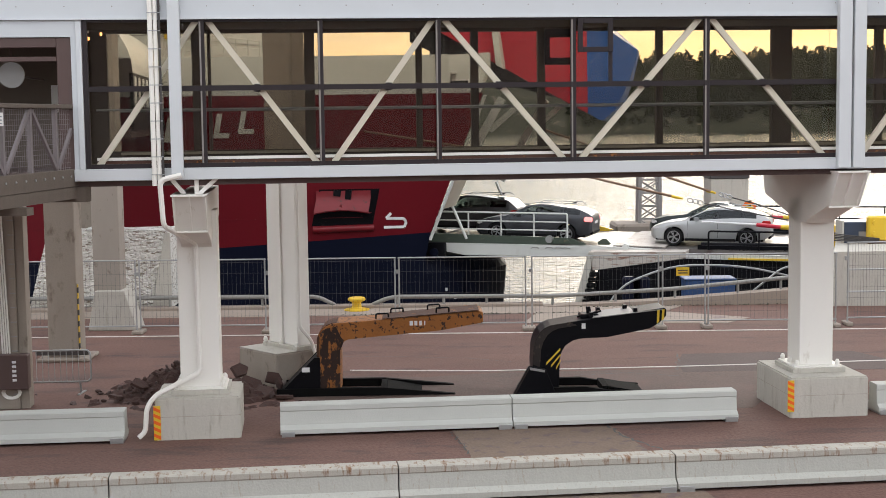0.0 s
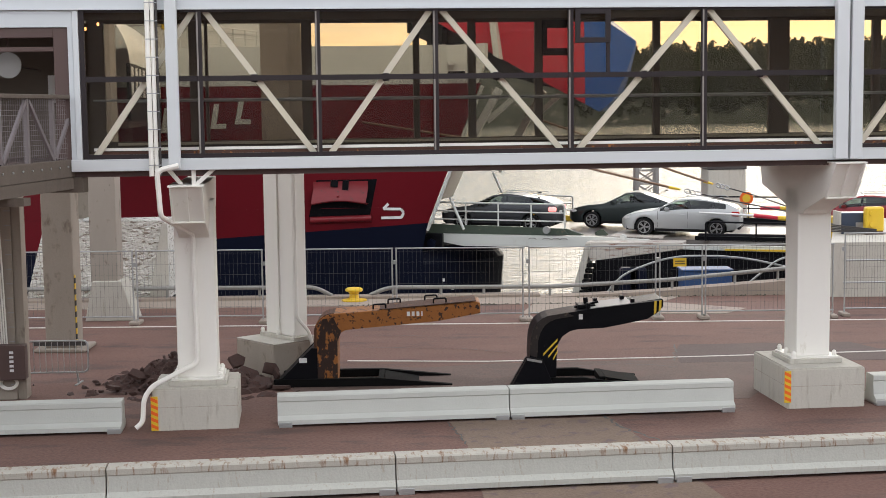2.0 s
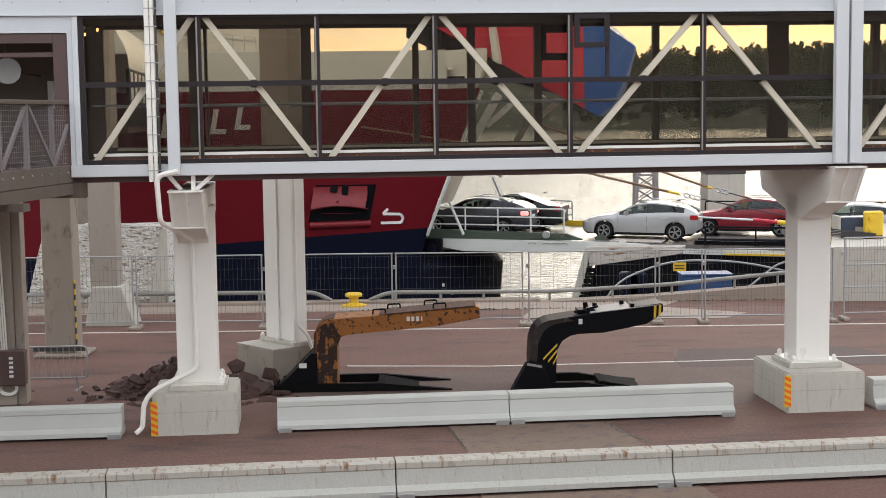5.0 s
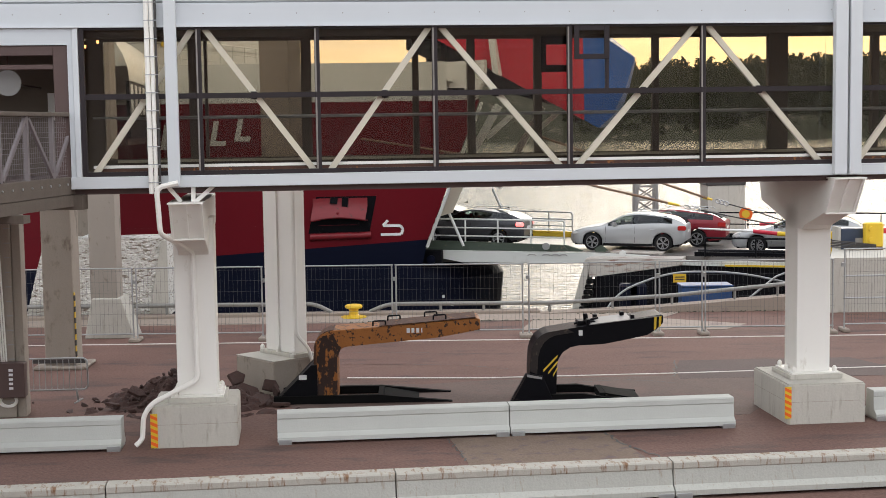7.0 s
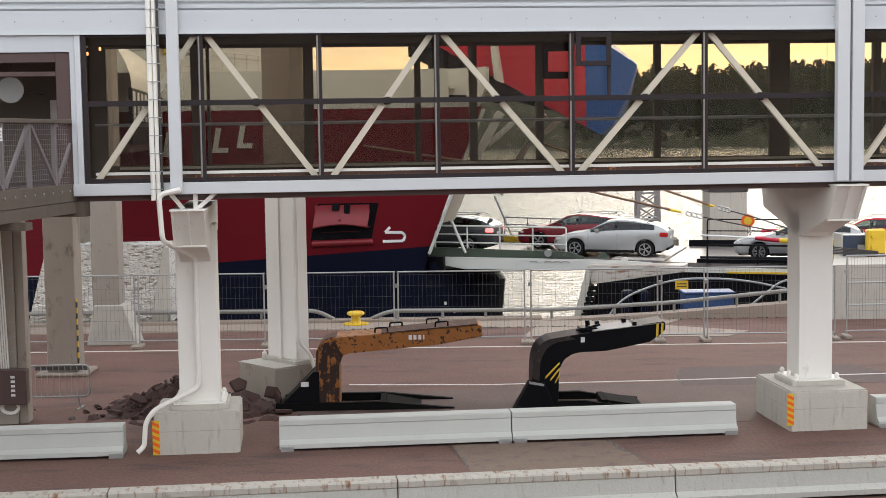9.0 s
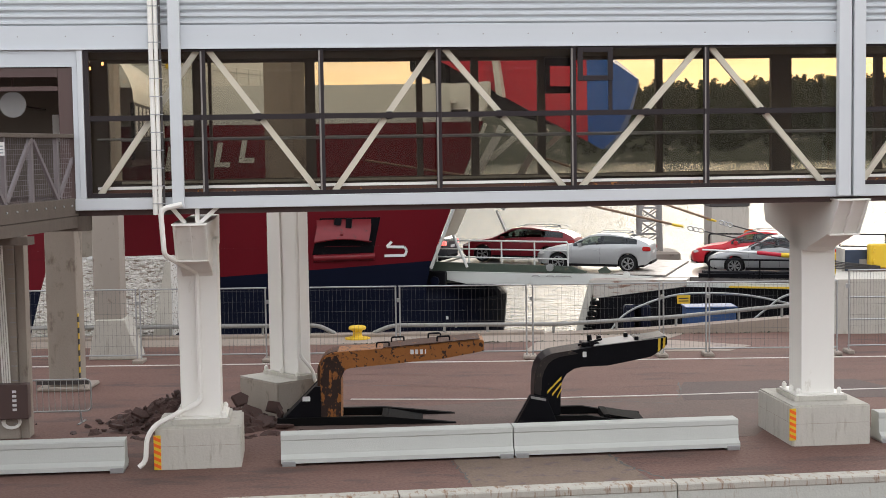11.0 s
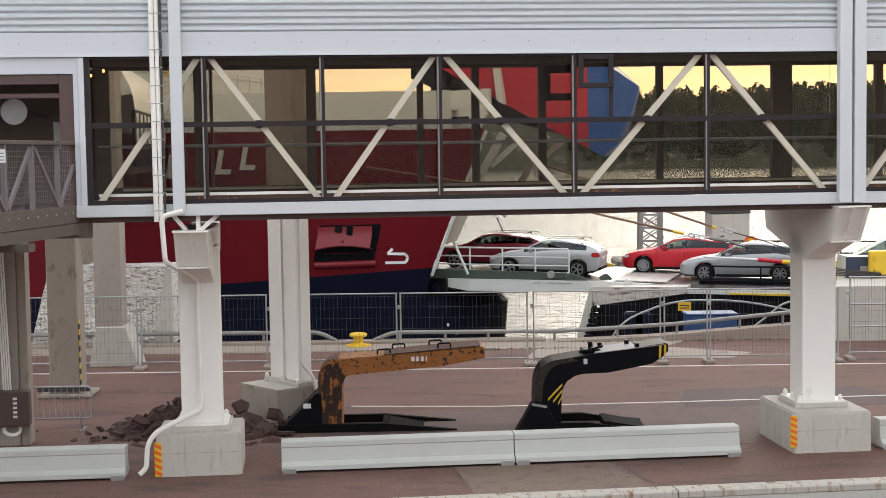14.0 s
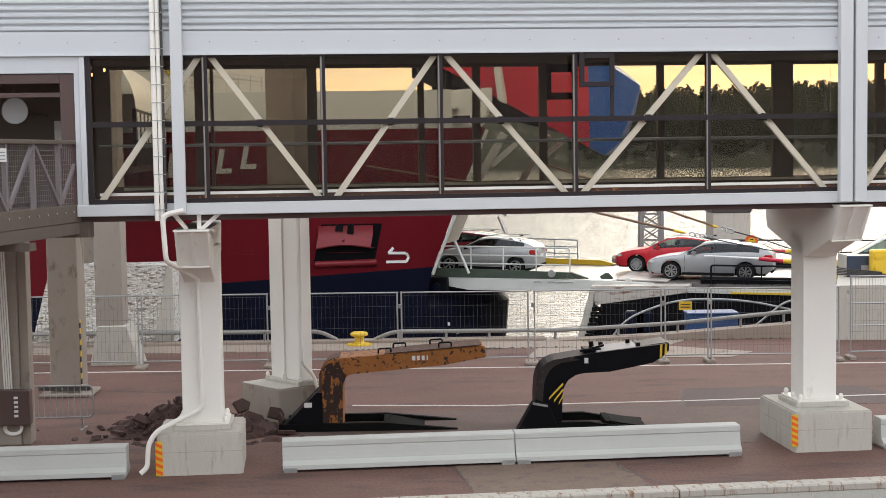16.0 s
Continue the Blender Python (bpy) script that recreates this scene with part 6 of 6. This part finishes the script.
col = thing("service_column", pose(-8.62, 27.75, 0, 0, 0, 4), "grey concrete service column with cables and a cabinet", "column")
part("shaft", box(-0.75, 0.12, 0.0, 0.5, 0, 4.55, 0.015), CONC_OLD, col)
part("edge_strip", box(0.125, 0.30, 0.05, 0.45, 0, 4.55, 0.01), CONC_OLD, col)
for k in range(15):
    part("rung", box(0.0, 0.12, -0.012, -0.002, 0.3 + k * 0.29, 0.32 + k * 0.29), GREY_METAL, col)
for k in range(4):
    part("cable", tube(bend([(-0.22 + k * 0.045, -0.03, 4.5), (-0.24 + k * 0.045, -0.03, 3.9), (-0.17 + k * 0.045, -0.03, 1.1)], 0.2), 0.02, None, 6), CREAM, col)
cabn = part("cabinet", box(-0.52, 0.36, -0.30, -0.02, 0.45, 1.14, 0.012), BROWN, col, "brown steel control cabinet")
for k in range(5):
    part("switch_label", box(0.06, 0.14, -0.306, -0.301, 0.62 + k * 0.09, 0.67 + k * 0.09), SIGN_WHITE, cabn)
for k in range(4):
    part("cable_loop", tube([(-0.02 + (0.14 + 0.015 * k) * math.cos(a), -0.06 - 0.01 * k, 0.36 + (0.10 + 0.012 * k) * math.sin(a)) for a in np.linspace(0, 6.28, 17)], 0.014, None, 5), CREAM, col)

for (x, y, w, z1, mm, lab) in ((-9.12, 33.45, 0.70, 4.5, CONC_OLD, "stained concrete column with a hazard plate"),):
    c1 = thing("concrete_column", pose(x, y, 0), lab, "column")
    part("shaft", box(-0.36, 0.36, -0.1, 0.6, 0.0, z1 + 0.05, 0.02), mm, c1)
    part("footing", box(-0.62, 0.62, -0.25, 0.85, 0.0, 0.10, 0.03), CONC_OLD, c1)
    part("collar", box(-0.66, 0.60, -0.16, -0.11, 0.16, 0.29), CABLE, c1)
    hz = part("hazard_plate", box(0.365, 0.385, -0.08, 0.0, 0.25, 1.85), YELLOW, c1)
    for k in range(6):
        part("stripe", box(0.363, 0.389, -0.085, 0.005, 0.30 + k * 0.27, 0.43 + k * 0.27), CABLE, hz)
    part("top_beam", box(-0.6, 1.0, -0.3, 0.8, z1 + 0.052, z1 + 0.35), BROWN, c1)
c2 = thing("concrete_column", pose(-9.25, 38.6, 0), "pale concrete column on a tapered buttress", "column")
part("shaft", box(-0.36, 0.38, -0.2, 0.5, 1.05, 9.0, 0.02), mat("column_concrete", (0.34, 0.30, 0.26), 0.9, vary=0.15, bump=0.25, stain=(0.22, 0.18, 0.15), stain_at=0.6, stretch=(1, 1, 0.4)), c2)
part("buttress", prism([(-0.52, 0.0), (0.85, 0.0), (0.50, 1.1), (-0.30, 1.1)], -0.35, 0.6, None, "xz", 0.02), CONC, c2)

# whitewashed stone wall of single stones
SW = pose(-12.45, 42.55, 0, 0, 0, 1.0)
wallt = setting("stone_wall", prism([(-0.2, 0), (4.12, 0), (4.12, 2.42), (0.45, 2.38), (0.16, 1.4)], 0.10, 1.6), STONE, "rough whitewashed stone wall on the quay", "wall", SW)
rs = random.Random(3)
bm = bmesh.new()
NU, NW = 190, 92
face = []
for j in range(NW + 1):
    row = []
    for i in range(NU + 1):
        z = 2.40 * j / NW
        x0 = -0.2 + 0.26 * z if z < 1.4 else 0.16 + 0.29 * (z - 1.4)
        x = x0 + (4.12 - x0) * i / NU
        d, _ = noise.voronoi((x * 5.5 + 0.4 * noise.noise((x * 2, z * 3, 0)), 0.3, z * 13 + 0.8 * noise.noise((x * 1.5, z * 2, 4))))
        joint = max(0.0, 1 - (d[1] - d[0]) / 0.22)
        lump = noise.cell((math.floor(x * 5.5), 0, math.floor(z * 13)))
        y = 0.055 + 0.035 * joint - 0.02 * lump + 0.02 * noise.noise((x * 12, z * 14, 7))
        row.append(bm.verts.new((x, y, z + (0.05 * noise.noise((x * 2.2, 0, 9)) if j == NW else 0))))
    face.append(row)
for a, b in zip(face, face[1:]):
    for i in range(NU):
        bm.faces.new((a[i], a[i + 1], b[i + 1], b[i]))
part("rubble_face", bm, STONE, wallt, "whitewashed rubble stones with open joints")
part("corner_slab", prism([(3.55, 0.0), (4.16, 0.0), (4.16, 2.34), (4.0, 2.34), (3.72, 0.9)], -0.05, 0.04, None, "xz", 0.01), CONC, wallt, "smooth rendered corner")
part("cap_stone", box(1.6, 2.6, 0.1, 0.9, 2.42, 2.50, 0.02), SIGN_WHITE, wallt)

cb = thing("crowd_barrier", pose(-8.85, 29.3, 0, 0, 0, 3), "grey steel crowd barrier on the asphalt", "barrier")
part("frame", tube(bend([(0, 0, 0.10), (0, 0, 0.92), (1.38, 0, 0.92), (1.38, 0, 0.25), (0.02, 0, 0.25)], 0.12), 0.02, None, 8), GALV, cb)
for k in range(1, 11):
    part("bar", rod((k * 0.125, 0, 0.26), (k * 0.125, 0, 0.92), 0.008, None, 6), GALV, cb)
part("foot", beam((1.15, -0.25, 0.01), (1.2, 0.25, 0.01), 0.05, 0.02), GALV, cb)
part("foot", beam((1.17, 0, 0.0), (1.14, 0.0, 0.27), 0.04, 0.03, None, (0, 1, 0)), GALV, cb)

# heap of red soil and broken asphalt behind the pier
bm = bmesh.new()
N = 46
hv = [[bm.verts.new((x := -7.2 + 4.3 * i / N, y := 27.4 + 3.4 * j / N, max(-0.05, 0.62 * math.exp(-(((x + 5.6) / 0.85) ** 2 + ((y - 29.3) / 0.8) ** 2)) + 0.34 * math.exp(-(((x + 4.4) / 0.7) ** 2 + ((y - 28.6) / 0.6) ** 2)) + 0.16 * noise.noise((x * 3, y * 3, 0)) + 0.07 * noise.noise((x * 9, y * 9, 1)) - 0.05))) for j in range(N + 1)] for i in range(N + 1)]
for i in range(N):
    for j in range(N):
        bm.faces.new((hv[i][j], hv[i + 1][j], hv[i + 1][j + 1], hv[i][j + 1]))
heap = tagged(link("soil_mound", bm, SOIL), "mound of red soil and broken asphalt", "soil mound")
me_r = []
for k in range(4):
    rb = bmesh.new()
    bmesh.ops.create_icosphere(rb, subdivisions=1, radius=0.5)
    for v in rb.verts:
        v.co *= rs.uniform(0.6, 1.15)
    me = bpy.data.meshes.new("rubble")
    rb.to_mesh(me)
    rb.free()
    me.materials.append(SOIL if k < 2 else DARK_PATCH)
    me_r.append(me)
for k in range(210):
    x, y = rs.gauss(-5.2, 0.95), rs.gauss(28.9, 0.5)
    zz = max(0, 0.60 * math.exp(-(((x + 5.6) / 0.85) ** 2 + ((y - 29.3) / 0.8) ** 2)) + 0.32 * math.exp(-(((x + 4.4) / 0.7) ** 2 + ((y - 28.6) / 0.6) ** 2)))
    s = rs.uniform(0.04, 0.17)
    if -4.6 < x and y < 27.6:
        continue
    ro = new("rubble_lump", rs.choice(me_r))
    ro.parent = heap
    ro.matrix_local = Matrix.Translation((x, y, zz + s * 0.1)) @ Euler((rs.random() * 6, rs.random() * 6, rs.random() * 6)).to_matrix().to_4x4() @ Matrix.Diagonal((s * 1.4, s, s * 0.6, 1))

slab = bmesh.new()
prism([(-0.5, -0.3), (0.1, -0.42), (0.5, -0.1), (0.3, 0.36), (-0.3, 0.4)], -0.08, 0.08, slab, "xy", 0.02)
me_s = bpy.data.meshes.new("slab")
slab.to_mesh(me_s)
slab.free()
me_s.materials.append(SOIL)
for x, y, z, sc, ax, ay, az in ((-4.05, 29.0, 0.20, 0.75, 35, 20, 10), (-3.75, 28.6, 0.10, 0.8, 12, -8, 70), (-3.6, 29.2, 0.30, 0.5, 60, 10, 30), (-3.45, 28.9, 0.24, 0.45, 75, 30, 110), (-4.2, 28.3, 0.07, 0.6, 5, 12, 140), (-3.3, 28.4, 0.06, 0.5, -6, 4, 20), (-4.35, 29.5, 0.42, 0.6, 40, -10, 60), (-6.3, 28.7, 0.30, 0.5, 30, 25, 20), (-6.7, 28.3, 0.12, 0.5, 10, 10, 80), (-5.15, 29.0, 0.55, 0.45, 70, 5, 15)):
    so = new("asphalt_slab", me_s)
    so.parent = heap
    so.matrix_local = pose(x, y, z, ax, ay, az) @ Matrix.Diagonal((sc * 0.8, sc * 0.65, sc * 0.8, 1))

# terminal building behind the viewer, which the glazing mirrors
bm = box(-60, 60, -16, -15, 0, 10.5)
setting("wall_terminal", bm, DULL, "plain grey terminal wall behind the viewpoint", "wall")


motions()
